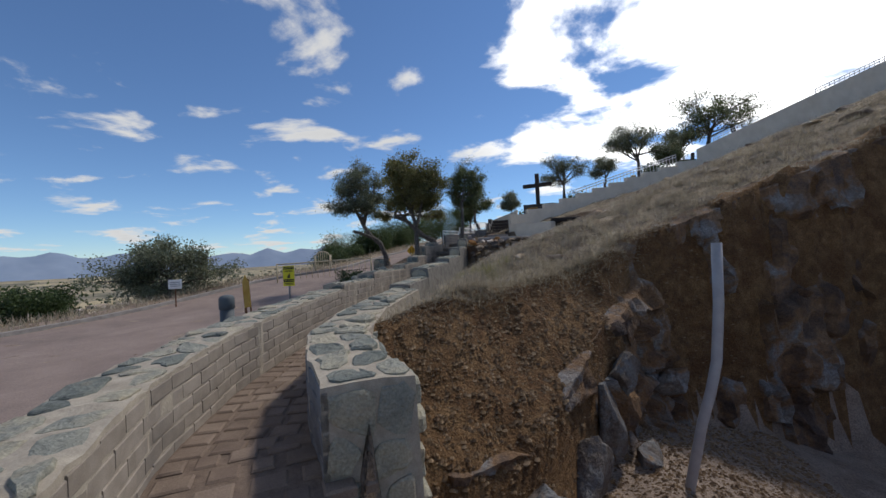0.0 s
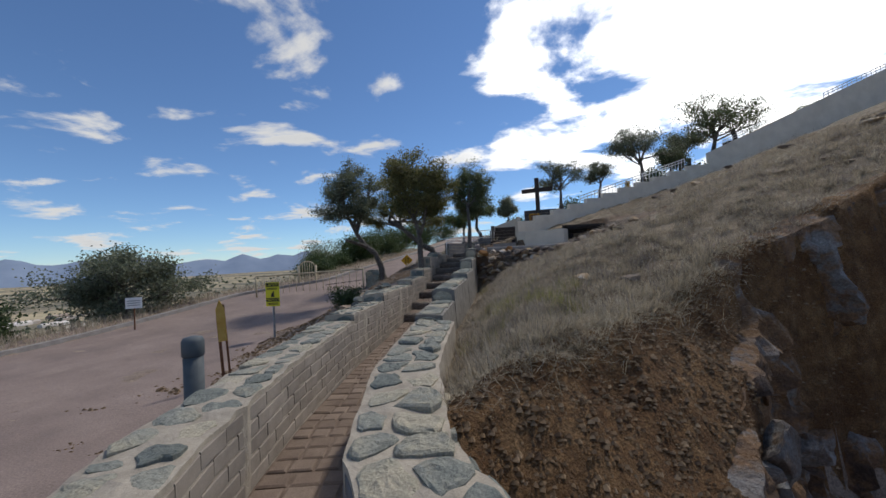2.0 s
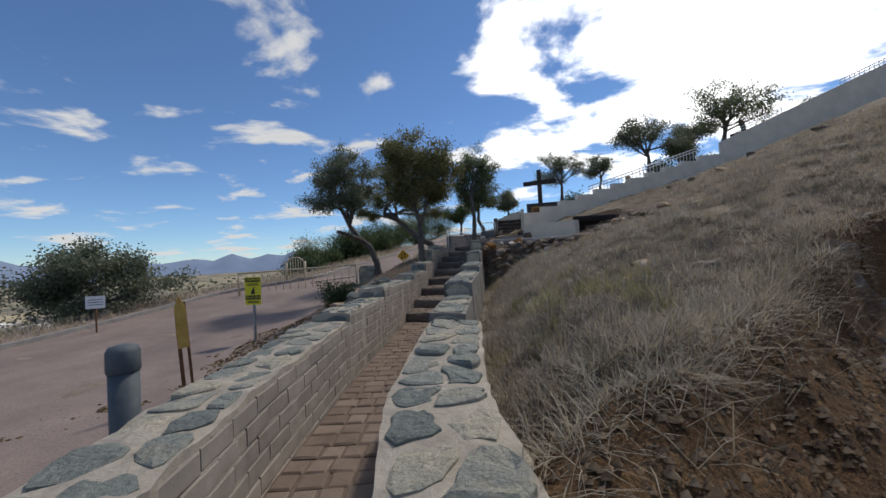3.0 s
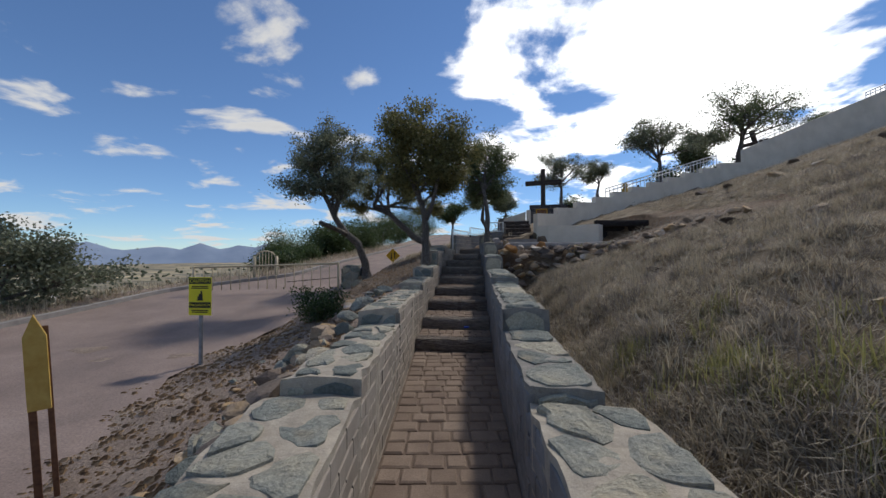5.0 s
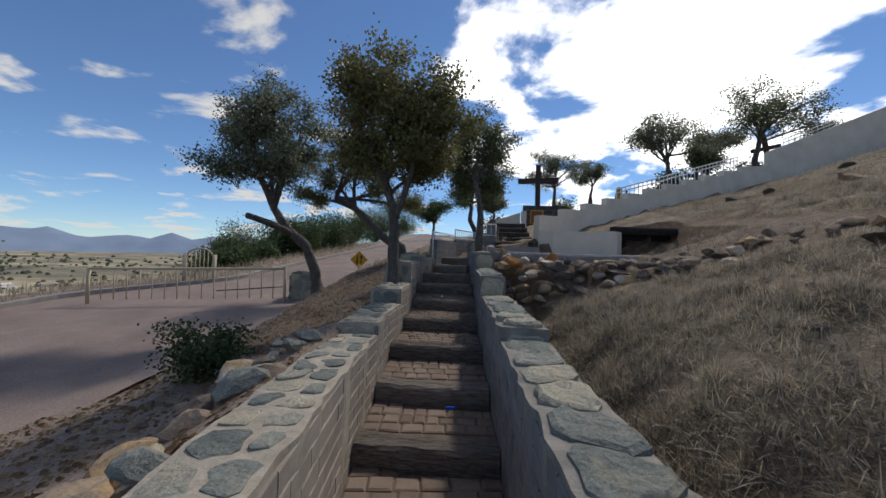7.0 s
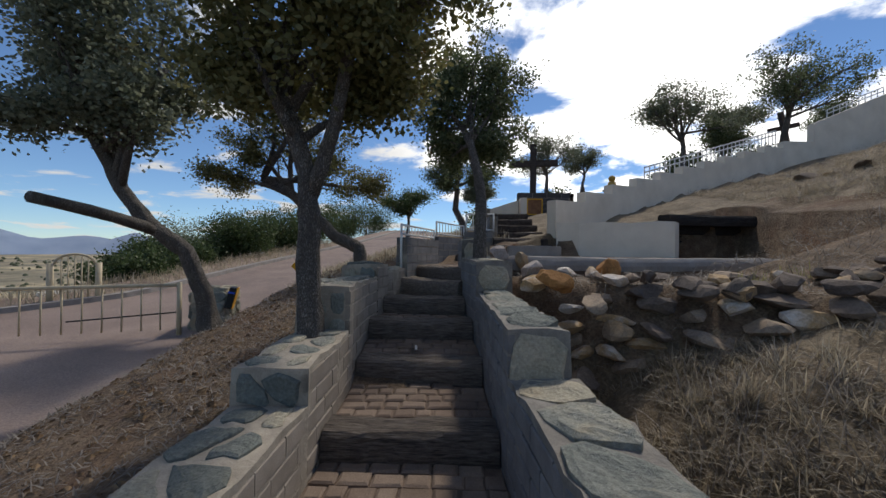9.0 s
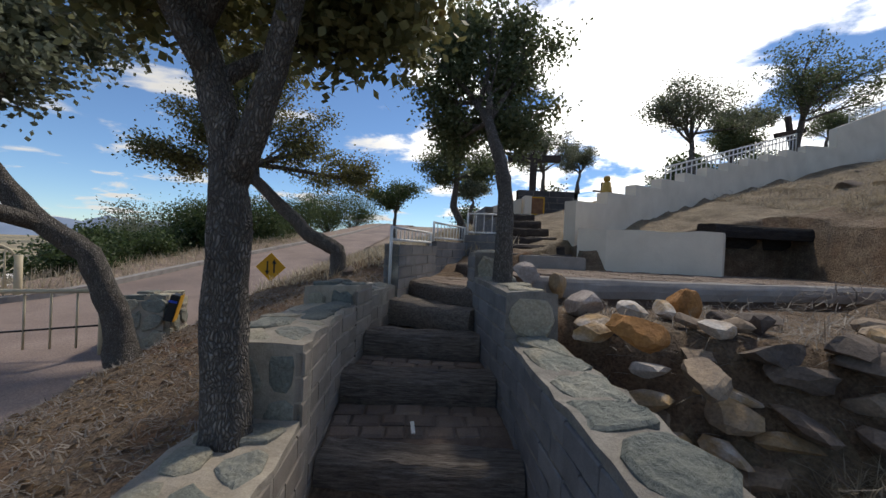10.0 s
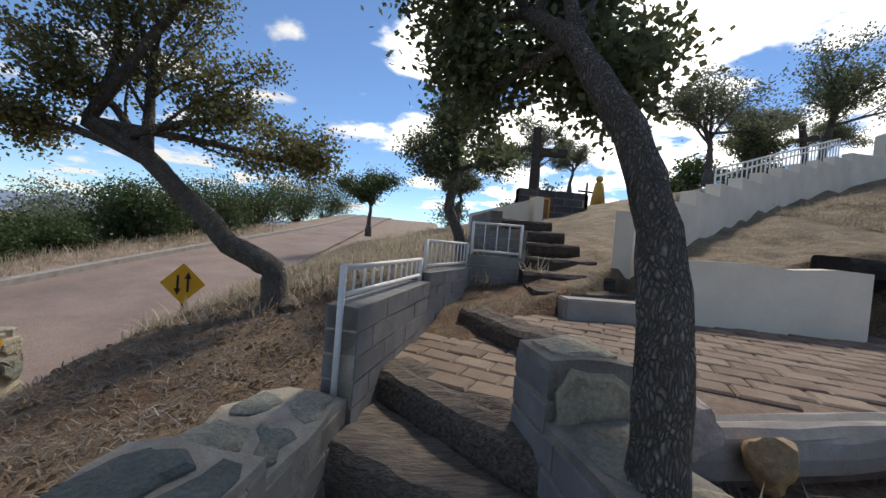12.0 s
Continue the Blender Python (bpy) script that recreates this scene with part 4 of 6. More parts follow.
def tree(label, trunk, r0, crowns, leaf, seed, leaf_n=9000, leaf_size=0.045, group="", name="oak_tree", twig=True, stub=None, sides=10):
    """trunk: list of points; crowns: (centre, radii) clumps which limbs grow into; small leaves in many sprays."""
    rng = random.Random(seed)
    t = tagged(new(name), label, "tree", group)
    base = Vector(trunk[0])
    t.matrix_basis = Matrix.Translation(base)
    pts = [Vector(p) - base for p in trunk]
    # refine trunk
    fine = []
    for a, b in zip(pts, pts[1:]):
        for k in range(4):
            q = a.lerp(b, k / 4)
            fine.append(q + 0.18 * r0 * Vector((noise.noise(q * 3 + Vector((seed, 0, 0))), noise.noise(q * 3 + Vector((0, seed, 0))), 0)))
    fine.append(pts[-1])
    n = len(fine)
    radii = [r0 * (1.0 - 0.45 * i / (n - 1)) * (1.35 if i == 0 else 1.12 if i == 1 else 1.0) for i in range(n)]
    rod("trunk", [fine[0] - Vector((0, 0, 0.25))] + fine, [r0 * 1.5] + radii, M["bark"], t, sides + 4, wobble=0.22, seed=seed)
    top = fine[-1]
    verts, faces = [], []
    tips = []
    if stub:
        a = fine[int(n * stub[0])]
        v, f = tube(limb_points(a, Vector(stub[1]) - base, 5, 0.04, rng), [r0 * 0.62, r0 * 0.6, r0 * 0.55, r0 * 0.5, r0 * 0.5, r0 * 0.46], sides, 0.25, seed, len(verts))
        verts += v
        faces += f
    vol = [max(0.05, c[1][0] * c[1][1] * c[1][2]) for c in crowns]
    for (c, rad), w in zip(crowns, vol):
        c = Vector(c) - base
        start = fine[rng.randrange(int(n * 0.72), n)]
        main = limb_points(start, c - Vector((0, 0, rad[2] * 0.25)), 6, 0.12 * (c - start).length, rng)
        rr = r0 * 0.50 * (w / max(vol)) ** 0.2
        v, f = tube(main, [rr * (1 - 0.62 * i / 6) for i in range(7)], sides - 2, 0.15, seed, len(verts))
        verts += v
        faces += f
        for k in range(int(7 + 5 * min(2.0, w))):
            st = main[rng.randrange(2, 7)]
            d = Vector((rng.gauss(0, 1), rng.gauss(0, 1), rng.gauss(0.15, 0.8))).normalized()
            end = c + Vector((d.x * rad[0], d.y * rad[1], d.z * rad[2])) * rng.uniform(0.7, 1.0)
            br = limb_points(st, end, 5, 0.14 * (end - st).length, rng)
            v, f = tube(br, [rr * 0.34 * (1 - 0.8 * i / 5) for i in range(6)], 5, 0, 0, len(verts))
            verts += v
            faces += f
            for q in range(5):
                e2 = br[rng.randrange(2, 6)]
                d2 = Vector((rng.gauss(0, 1), rng.gauss(0, 1), rng.gauss(0.1, 0.9))).normalized() * rng.uniform(0.12, 0.32) * max(rad)
                tw = limb_points(e2, e2 + d2, 2, 0.03, rng)
                v, f = tube(tw, [rr * 0.10, rr * 0.07, rr * 0.03], 3, 0, 0, len(verts))
                verts += v
                faces += f
                tips += [(tw[1], w), (tw[2], w)]
            tips += [(br[4], w), (br[5], w)]
    link_mesh("limb", verts, faces, M["bark"], t, smooth=True)
    # leaves in sprays round the twig ends
    lv, lf = [], []
    spread = 0.068 * (max(max(c[1]) for c in crowns)) ** 0.5 + leaf_size
    for k in range(leaf_n):
        p, _ = tips[rng.randrange(len(tips))]
        q = p + Vector((rng.gauss(0, spread), rng.gauss(0, spread), rng.gauss(0, spread * 0.8)))
        d = Vector((rng.gauss(0, 1), rng.gauss(0, 1), rng.gauss(0, 0.7))).normalized()
        u = d.cross(Vector((rng.gauss(0, 1), rng.gauss(0, 1), rng.gauss(0, 1)))).normalized()
        l, w = leaf_size * rng.uniform(0.7, 1.3), leaf_size * rng.uniform(0.28, 0.42)
        o = len(lv)
        lv += [q, q + d * l * 0.5 + u * w, q + d * l, q + d * l * 0.5 - u * w]
        lf.append((o, o + 1, o + 2, o + 3))
    link_mesh("crown", lv, lf, leaf, t)
    return t


def bush(label, c, rad, leaf, seed, n=3000, size=0.05, name="bush", group=""):
    rng = random.Random(seed)
    t = tagged(new(name), label, "bush", group)
    t.matrix_basis = Matrix.Translation(c)
    verts, faces, tips = [], [], []
    for k in range(22):
        a = rng.uniform(0, 6.3)
        e = Vector((math.cos(a) * rad[0] * rng.uniform(0.3, 1), math.sin(a) * rad[1] * rng.uniform(0.3, 1), rad[2] * rng.uniform(0.35, 1.0)))
        pts = limb_points((0, 0, -0.1), e, 4, 0.1 * rad[2], rng)
        r = 0.012 * max(rad) + 0.004
        v, f = tube(pts, [r, r * 0.8, r * 0.6, r * 0.4, r * 0.2], 4, 0, 0, len(verts))
        verts += v
        faces += f
        tips += [pts[2], pts[3], pts[4], pts[4]]
    link_mesh("stem", verts, faces, M["bark"], t, smooth=True)
    lv, lf = [], []
    sp = 0.17 * max(rad)
    for k in range(n):
        q = rng.choice(tips) + Vector((rng.gauss(0, sp), rng.gauss(0, sp), rng.gauss(0, sp * 0.7)))
        if q.z < 0.0:
            q.z = -q.z * 0.5
        d = Vector((rng.gauss(0, 1), rng.gauss(0, 1), rng.gauss(0.2, 0.8))).normalized()
        u = d.cross(Vector((rng.gauss(0, 1), rng.gauss(0, 1), rng.gauss(0, 1)))).normalized()
        l, w = size * rng.uniform(0.7, 1.3), size * rng.uniform(0.28, 0.45)
        o = len(lv)
        lv += [q, q + d * l * 0.5 + u * w, q + d * l, q + d * l * 0.5 - u * w]
        lf.append((o, o + 1, o + 2, o + 3))
    link_mesh("foliage", lv, lf, leaf, t)
    return t


def gz(x, y):
    return ground_z(x, y)[0]


def build_near_trees():
    tree("gnarled grey oak leaning over the roadside bank", [(-2.30, 12.40, 0.42), (-2.36, 12.35, 0.90), (-2.50, 12.25, 1.35), (-2.78, 12.05, 1.65), (-2.98, 11.95, 2.00), (-3.18, 11.85, 2.50)], 0.105,
         [((-3.38, 11.85, 3.45), (0.75, 0.75, 0.6)), ((-3.78, 11.75, 2.75), (0.65, 0.6, 0.42)), ((-2.83, 11.95, 3.00), (0.55, 0.6, 0.6)), ((-3.83, 12.05, 3.60), (0.5, 0.5, 0.5)), ((-3.03, 11.85, 4.00), (0.45, 0.5, 0.5)), ((-2.48, 11.95, 3.45), (0.5, 0.55, 0.5)), ((-2.58, 11.65, 2.75), (0.45, 0.45, 0.35))],
         M["leaf_grey"], 1, 25000, 0.052, stub=(0.55, (-2.90, 11.05, 1.78)))
    tree("forked oak growing through the top of the path wall", [(-0.38, 10.58, 0.74), (-0.39, 10.58, 1.2), (-0.40, 10.58, 1.55), (-0.42, 10.6, 1.85), (-0.52, 10.6, 2.15), (-0.66, 10.6, 2.6)], 0.084,
         [((-0.75, 10.4, 2.9), (0.5, 0.6, 0.6)), ((-0.15, 10.45, 3.0), (0.55, 0.6, 0.65)), ((-0.5, 10.3, 3.7), (0.6, 0.6, 0.55)), ((0.1, 10.7, 3.5), (0.5, 0.6, 0.55)), ((0.05, 10.5, 2.78), (0.42, 0.45, 0.28)), ((-0.95, 10.6, 3.45), (0.5, 0.5, 0.45)), ((0.38, 10.7, 3.15), (0.42, 0.5, 0.42)), ((-0.12, 10.95, 2.5), (0.38, 0.4, 0.24)), ((-0.9, 10.8, 2.5), (0.42, 0.45, 0.28))],
         M["leaf_olive"], 2, 32000, 0.050, stub=(0.48, (-0.08, 10.4, 2.75)))
    tree("slender dark oak leaning over the terrace edge", [(0.77, 11.85, 1.2), (0.77, 11.88, 1.6), (0.78, 11.96, 1.9), (0.75, 12.1, 2.2), (0.68, 12.4, 2.6), (0.58, 12.75, 2.9)], 0.066,
         [((0.66, 13.1, 3.35), (0.55, 0.55, 0.5)), ((0.3, 12.95, 3.0), (0.36, 0.42, 0.36)), ((1.05, 13.1, 3.05), (0.38, 0.42, 0.36)), ((0.7, 13.1, 3.95), (0.48, 0.5, 0.36)), ((0.42, 13.0, 2.65), (0.28, 0.32, 0.24)), ((0.95, 12.7, 2.6), (0.16, 0.18, 0.15)), ((0.15, 13.0, 3.5), (0.38, 0.4, 0.38)), ((1.12, 13.1, 3.5), (0.38, 0.4, 0.38))],
         M["leaf"], 3, 24000, 0.042)
    tree("spreading oak bent low over the bank beside the road", [(-1.15, 14.7, 1.0), (-1.22, 14.7, 1.42), (-1.62, 14.7, 1.62), (-2.02, 14.7, 1.98), (-2.45, 14.7, 2.38), (-2.95, 14.65, 2.65)], 0.125,
         [((-2.5, 14.8, 3.6), (0.75, 0.75, 0.6)), ((-1.6, 14.9, 3.0), (0.55, 0.6, 0.5)), ((-3.1, 14.7, 3.2), (0.5, 0.5, 0.4)), ((-3.5, 14.5, 2.65), (0.4, 0.45, 0.25)), ((-2.1, 14.8, 4.25), (0.65, 0.65, 0.45)), ((-1.15, 14.9, 2.55), (0.42, 0.5, 0.35)), ((-2.9, 14.7, 4.2), (0.5, 0.5, 0.4))],
         M["leaf_olive"], 4, 30000, 0.042)
    tree("twisted oak on the grassy slope behind the railing", [(0.70, 15.4, 1.6), (0.60, 15.4, 1.95), (0.46, 15.4, 2.2), (0.50, 15.4, 2.5), (0.5, 15.4, 2.65)], 0.075,
         [((0.5, 15.4, 3.15), (0.42, 0.45, 0.38)), ((0.15, 15.4, 2.85), (0.36, 0.4, 0.3)), ((0.82, 15.4, 2.85), (0.36, 0.4, 0.32)), ((0.5, 15.5, 3.5), (0.36, 0.4, 0.28))],
         M["leaf"], 5, 16000, 0.038)


def small_tree(x, y, h, w, seed, leaf, label, n=6000, size=0.09, lean=0.0, z=None):
    zb = gz(x, y) if z is None else z
    rng = random.Random(seed)
    c = [((x + lean * h + rng.uniform(-0.40, 0.40) * w, y + rng.uniform(-0.3, 0.3) * w, zb + h * rng.uniform(0.45, 0.88)), (w * rng.uniform(0.18, 0.28),) * 2 + (h * rng.uniform(0.10, 0.16),)) for _ in range(8)]
    c.append(((x + lean * h, y, zb + h * 0.76), (w * 0.28, w * 0.28, h * 0.18)))
    return tree(label, [(x, y, zb), (x + 0.1 * lean * h, y, zb + h * 0.14), (x + 0.35 * lean * h + rng.uniform(-0.1, 0.1), y, zb + h * 0.28), (x + 0.6 * lean * h, y, zb + h * 0.42)], 0.028 * h + 0.02, c, leaf, seed, n, size, "oaks on the hill", sides=7)


build_near_trees()


# ---- hill and valley trees ----
def build_far_trees():
    hill = "oaks on the hill"
    for x, y, h, w, lean, z, seed, leaf, lab in (
            (8.1, 21.2, 2.95, 2.9, -0.05, 4.25, 31, M["leaf_grey"], "grey-green oak behind the plastered wall"),
            (11.0, 20.8, 3.4, 3.4, 0.1, 4.8, 32, M["leaf"], "wind-bent oak with a thick trunk behind the plastered wall"),
            (9.4, 21.2, 1.5, 2.0, 0.0, 4.4, 33, M["leaf"], "small dark oak behind the plastered wall"),
            (10.2, 22.4, 2.2, 1.8, 0.1, 4.8, 36, M["leaf_grey"], "thin oak behind the plastered wall"),
            (19.5, 28.4, 2.6, 3.0, 0.1, 7.0, 34, M["leaf"], "oak at the top of the slope"),
            (4.4, 25.2, 3.0, 2.7, 0.0, 3.9, 35, M["leaf_grey"], "open grey oak beside the wooden cross"),
            (7.4, 29.6, 2.7, 2.2, 0.05, 5.0, 37, M["leaf_grey"], "open grey oak on the slope"),
            (-1.7, 24.0, 2.2, 2.5, 0.0, 2.0, 38, M["bush"], "round dark tree at the top of the road"),
            (1.2, 22.5, 1.9, 1.4, 0.0, 2.6, 39, M["leaf_grey"], "slender young tree on the slope")):
        small_tree(x, y, h, w, seed, leaf, lab, 8500, 0.07, lean, z)
    rng = random.Random(8)
    for k in range(12):
        s, n = rng.uniform(7, 24), rng.uniform(5, 13)
        p = wall_pt(s, n)
        bush("low dark shrub on the slope behind the wall", (p.x, p.y, gz(p.x, p.y)), (rng.uniform(0.5, 1.0), rng.uniform(0.5, 1.0), rng.uniform(0.6, 1.2)), M["bush"], 60 + k, 1300, 0.11, group="shrubs on the slope")
    # beyond the road
    tree("broad low oak beyond the road edge", [(-11.0, 10.4, gz(-11.0, 10.4)), (-11.0, 10.4, -0.6), (-10.9, 10.4, -0.25), (-11.0, 10.4, 0.0)], 0.14,
         [((-11.0, 10.4, 0.9), (1.5, 1.4, 0.8)), ((-12.6, 9.8, 0.6), (1.2, 1.2, 0.75)), ((-9.7, 11.2, 0.55), (1.0, 1.0, 0.7)), ((-12.0, 10.6, 1.3), (1.0, 1.0, 0.6)), ((-10.2, 10.6, 1.35), (0.9, 1.0, 0.5)), ((-11.2, 10.2, -0.1), (1.6, 1.2, 0.5))],
         M["leaf_grey"], 41, 22000, 0.085)
    for k, (x, y, rx, h, leaf) in enumerate(((-12.9, 7.6, 0.9, 1.4, "bush"), (-13.5, 6.4, 1.0, 1.3, "leaf_grey"), (-8.9, 18.4, 1.2, 0.9, "bush"), (-9.1, 20.6, 1.3, 1.3, "bush"), (-8.6, 23.0, 1.2, 1.9, "bush"), (-8.9, 26.4, 1.6, 2.3, "bush"),
                                             (-8.6, 31.0, 1.6, 2.6, "bush"), (-8.8, 38.0, 2.0, 3.0, "bush"), (-11.5, 24.0, 1.6, 2.4, "leaf_grey"), (-9.0, 46.0, 2.4, 3.2, "bush"))):
        bush("dense dark shrub beyond the road kerb", (x, y, gz(x, y) - 0.1), (rx, rx, h), M[leaf], 80 + k, 15000, 0.085, group="shrubs beyond the road")
    # roadside bush
    bush("small green bush on the roadside bank", (-1.75, 8.75, gz(-1.75, 8.75)), (0.36, 0.36, 0.46), M["bush"], 97, 3600, 0.036)
    # scattered valley scrub and houses
    v, f = [], []
    for k in range(3400):
        d = 60 * math.exp(rng.uniform(0, 3.9))
        a = radians(rng.uniform(100, 200))
        x, y = math.cos(a) * d - 10, math.sin(a) * d
        if x > -30:
            continue
        z = gz(x, y)
        r = rng.uniform(0.8, 2.6) * (1 + d / 900)
        o = len(v)
        for j in range(7):
            an = j * 0.9 + rng.uniform(-0.2, 0.2)
            v.append((x + math.cos(an) * r, y + math.sin(an) * r, z - 0.2))
        for j in range(7):
            an = j * 0.9 + rng.uniform(-0.3, 0.3)
            v.append((x + math.cos(an) * r * 0.75, y + math.sin(an) * r * 0.75, z + r * rng.uniform(0.5, 0.9)))
        v.append((x, y, z + r * 1.15))
        for j in range(7):
            q = (j + 1) % 7
            f += [(o + j, o + q, o + 7 + q, o + 7 + j), (o + 7 + j, o + 7 + q, o + 14)]
    mat = material("valley_scrub", [(0.2, (0.05, 0.06, 0.035)), (0.8, (0.11, 0.12, 0.07))], 0.4, island=0.3, bump=0)
    tagged(link_mesh("scrub", v, f, mat), "dark scrub dotted over the valley plain", "scrub", kind="stuff")
    v, f = [], []
    for k in range(120):
        d = rng.uniform(150, 900)
        a = radians(rng.uniform(110, 165))
        x, y = math.cos(a) * d - 10, math.sin(a) * d
        z, w, l, h = gz(x, y), rng.uniform(5, 9), rng.uniform(8, 16), rng.uniform(3, 4)
        o = len(v)
        v += [(x - w, y - l, z - 1), (x + w, y - l, z - 1), (x + w, y + l, z - 1), (x - w, y + l, z - 1), (x - w, y - l, z + h), (x + w, y - l, z + h), (x + w, y + l, z + h), (x - w, y + l, z + h), (x, y - l, z + h + 2), (x, y + l, z + h + 2)]
        f += [(o, o + 1, o + 5, o + 4), (o + 1, o + 2, o + 6, o + 5), (o + 2, o + 3, o + 7, o + 6), (o + 3, o, o + 4, o + 7), (o + 4, o + 5, o + 8), (o + 6, o + 7, o + 9), (o + 5, o + 6, o + 9, o + 8), (o + 7, o + 4, o + 8, o + 9)]
    mat = material("house_walls", [(0.2, (0.35, 0.28, 0.22)), (0.8, (0.75, 0.70, 0.64))], 0.02, island=0.4, bump=0)
    tagged(link_mesh("village_houses", v, f, mat), "tiny pale houses scattered over the valley", "houses", kind="stuff")


build_far_trees()


# ---- signs and posts ----
def text_part(text, size, m, mat, parent, name="lettering"):
    cu = bpy.data.curves.new(name, "FONT")
    cu.body, cu.size, cu.align_x, cu.align_y, cu.extrude = text, size, "CENTER", "CENTER", 0.0008
    tmp = bpy.data.objects.new(name, cu)
    me = bpy.data.meshes.new_from_object(tmp)
    bpy.data.objects.remove(tmp)
    me.materials.append(mat)
    ob = new(name, me)
    ob.parent = parent
    ob.matrix_basis = m
    return ob


def plate(name, lo, hi, mat, parent, m, bevel=0.002):
    bm = bmesh.new()
    bm_box(bm, lo, hi, m, bevel)
    return part(name, bm, mat, parent)


def build_caution_sign():
    x, y = -3.12, 7.97
    g = road_z(y)
    s = thing("caution_sign", "yellow bilingual caution sign on a grey steel post", "sign")
    s.matrix_basis = pose(x, y, g, 0, 0, 3)
    top = 0.74 - g
    plate("post", (-0.022, 0.004, -0.2), (0.022, 0.034, top - 0.03), M["steel"], s, None)
    c = top - 0.27
    plate("board", (-0.175, -0.004, c - 0.27), (0.175, 0.002, c + 0.27), M["yellow"], s, None)
    up = Matrix.Rotation(radians(90), 4, "X")
    plate("black_band", (-0.165, -0.0075, c + 0.175), (0.165, -0.0045, c + 0.255), M["black"], s, None, 0)
    plate("black_band", (-0.165, -0.0075, c - 0.165), (0.165, -0.0045, c - 0.085), M["black"], s, None, 0)
    text_part("CAUTION", 0.068, Matrix.Translation((0, -0.009, c + 0.215)) @ up, M["yellow"], s)
    text_part("PRECAUCION", 0.051, Matrix.Translation((0, -0.009, c - 0.125)) @ up, M["yellow"], s)
    for z0, w in ((c + 0.14, 0.12), (c + 0.115, 0.13), (c - 0.2, 0.13), (c - 0.225, 0.12)):
        plate("text_bar", (-w, -0.0075, z0 - 0.007), (w, -0.0045, z0 + 0.007), M["black"], s, None, 0)
    bm = bmesh.new()
    for lo, hi in (((-0.045, -0.0075, c - 0.06), (0.05, -0.0045, c - 0.045)), ((-0.035, -0.0075, c - 0.045), (0.04, -0.0045, c)), ((-0.015, -0.0075, c), (0.04, -0.0045, c + 0.035)), ((0.01, -0.0075, c + 0.035), (0.035, -0.0045, c + 0.075))):
        bm_box(bm, lo, hi)
    part("pictogram", bm, M["black"], s)


def build_arrow_sign():
    x, y = -2.62, 15.65
    g = gz(x, y)
    s = thing("two_way_sign", "amber diamond sign with two black arrows on a thin post", "sign")
    s.matrix_basis = pose(x, y, g, 0, 0, 8)
    c = 1.05 - g
    plate("post", (-0.016, 0.004, -0.25), (0.016, 0.024, c), M["rust"], s, None)
    rot = Matrix.Translation((0, 0, c)) @ Matrix.Rotation(radians(45), 4, "Y")
    plate("board", (-0.175, -0.004, -0.175), (0.175, 0.002, 0.175), M["amber"], s, rot, 0.002)
    for sx, up in ((-0.055, -1), (0.055, 1)):
        bm = bmesh.new()
        bm_box(bm, (sx - 0.013, -0.0075, c - 0.10), (sx + 0.013, -0.0045, c + 0.10))
        tip = c + up * 0.14
        v = [bm.verts.new(p) for p in ((sx - 0.04, -0.0075, c + up * 0.06), (sx + 0.04, -0.0075, c + up * 0.06), (sx, -0.0075, tip))]
        bm.faces.new(v)
        part("arrow", bm, M["black"], s)


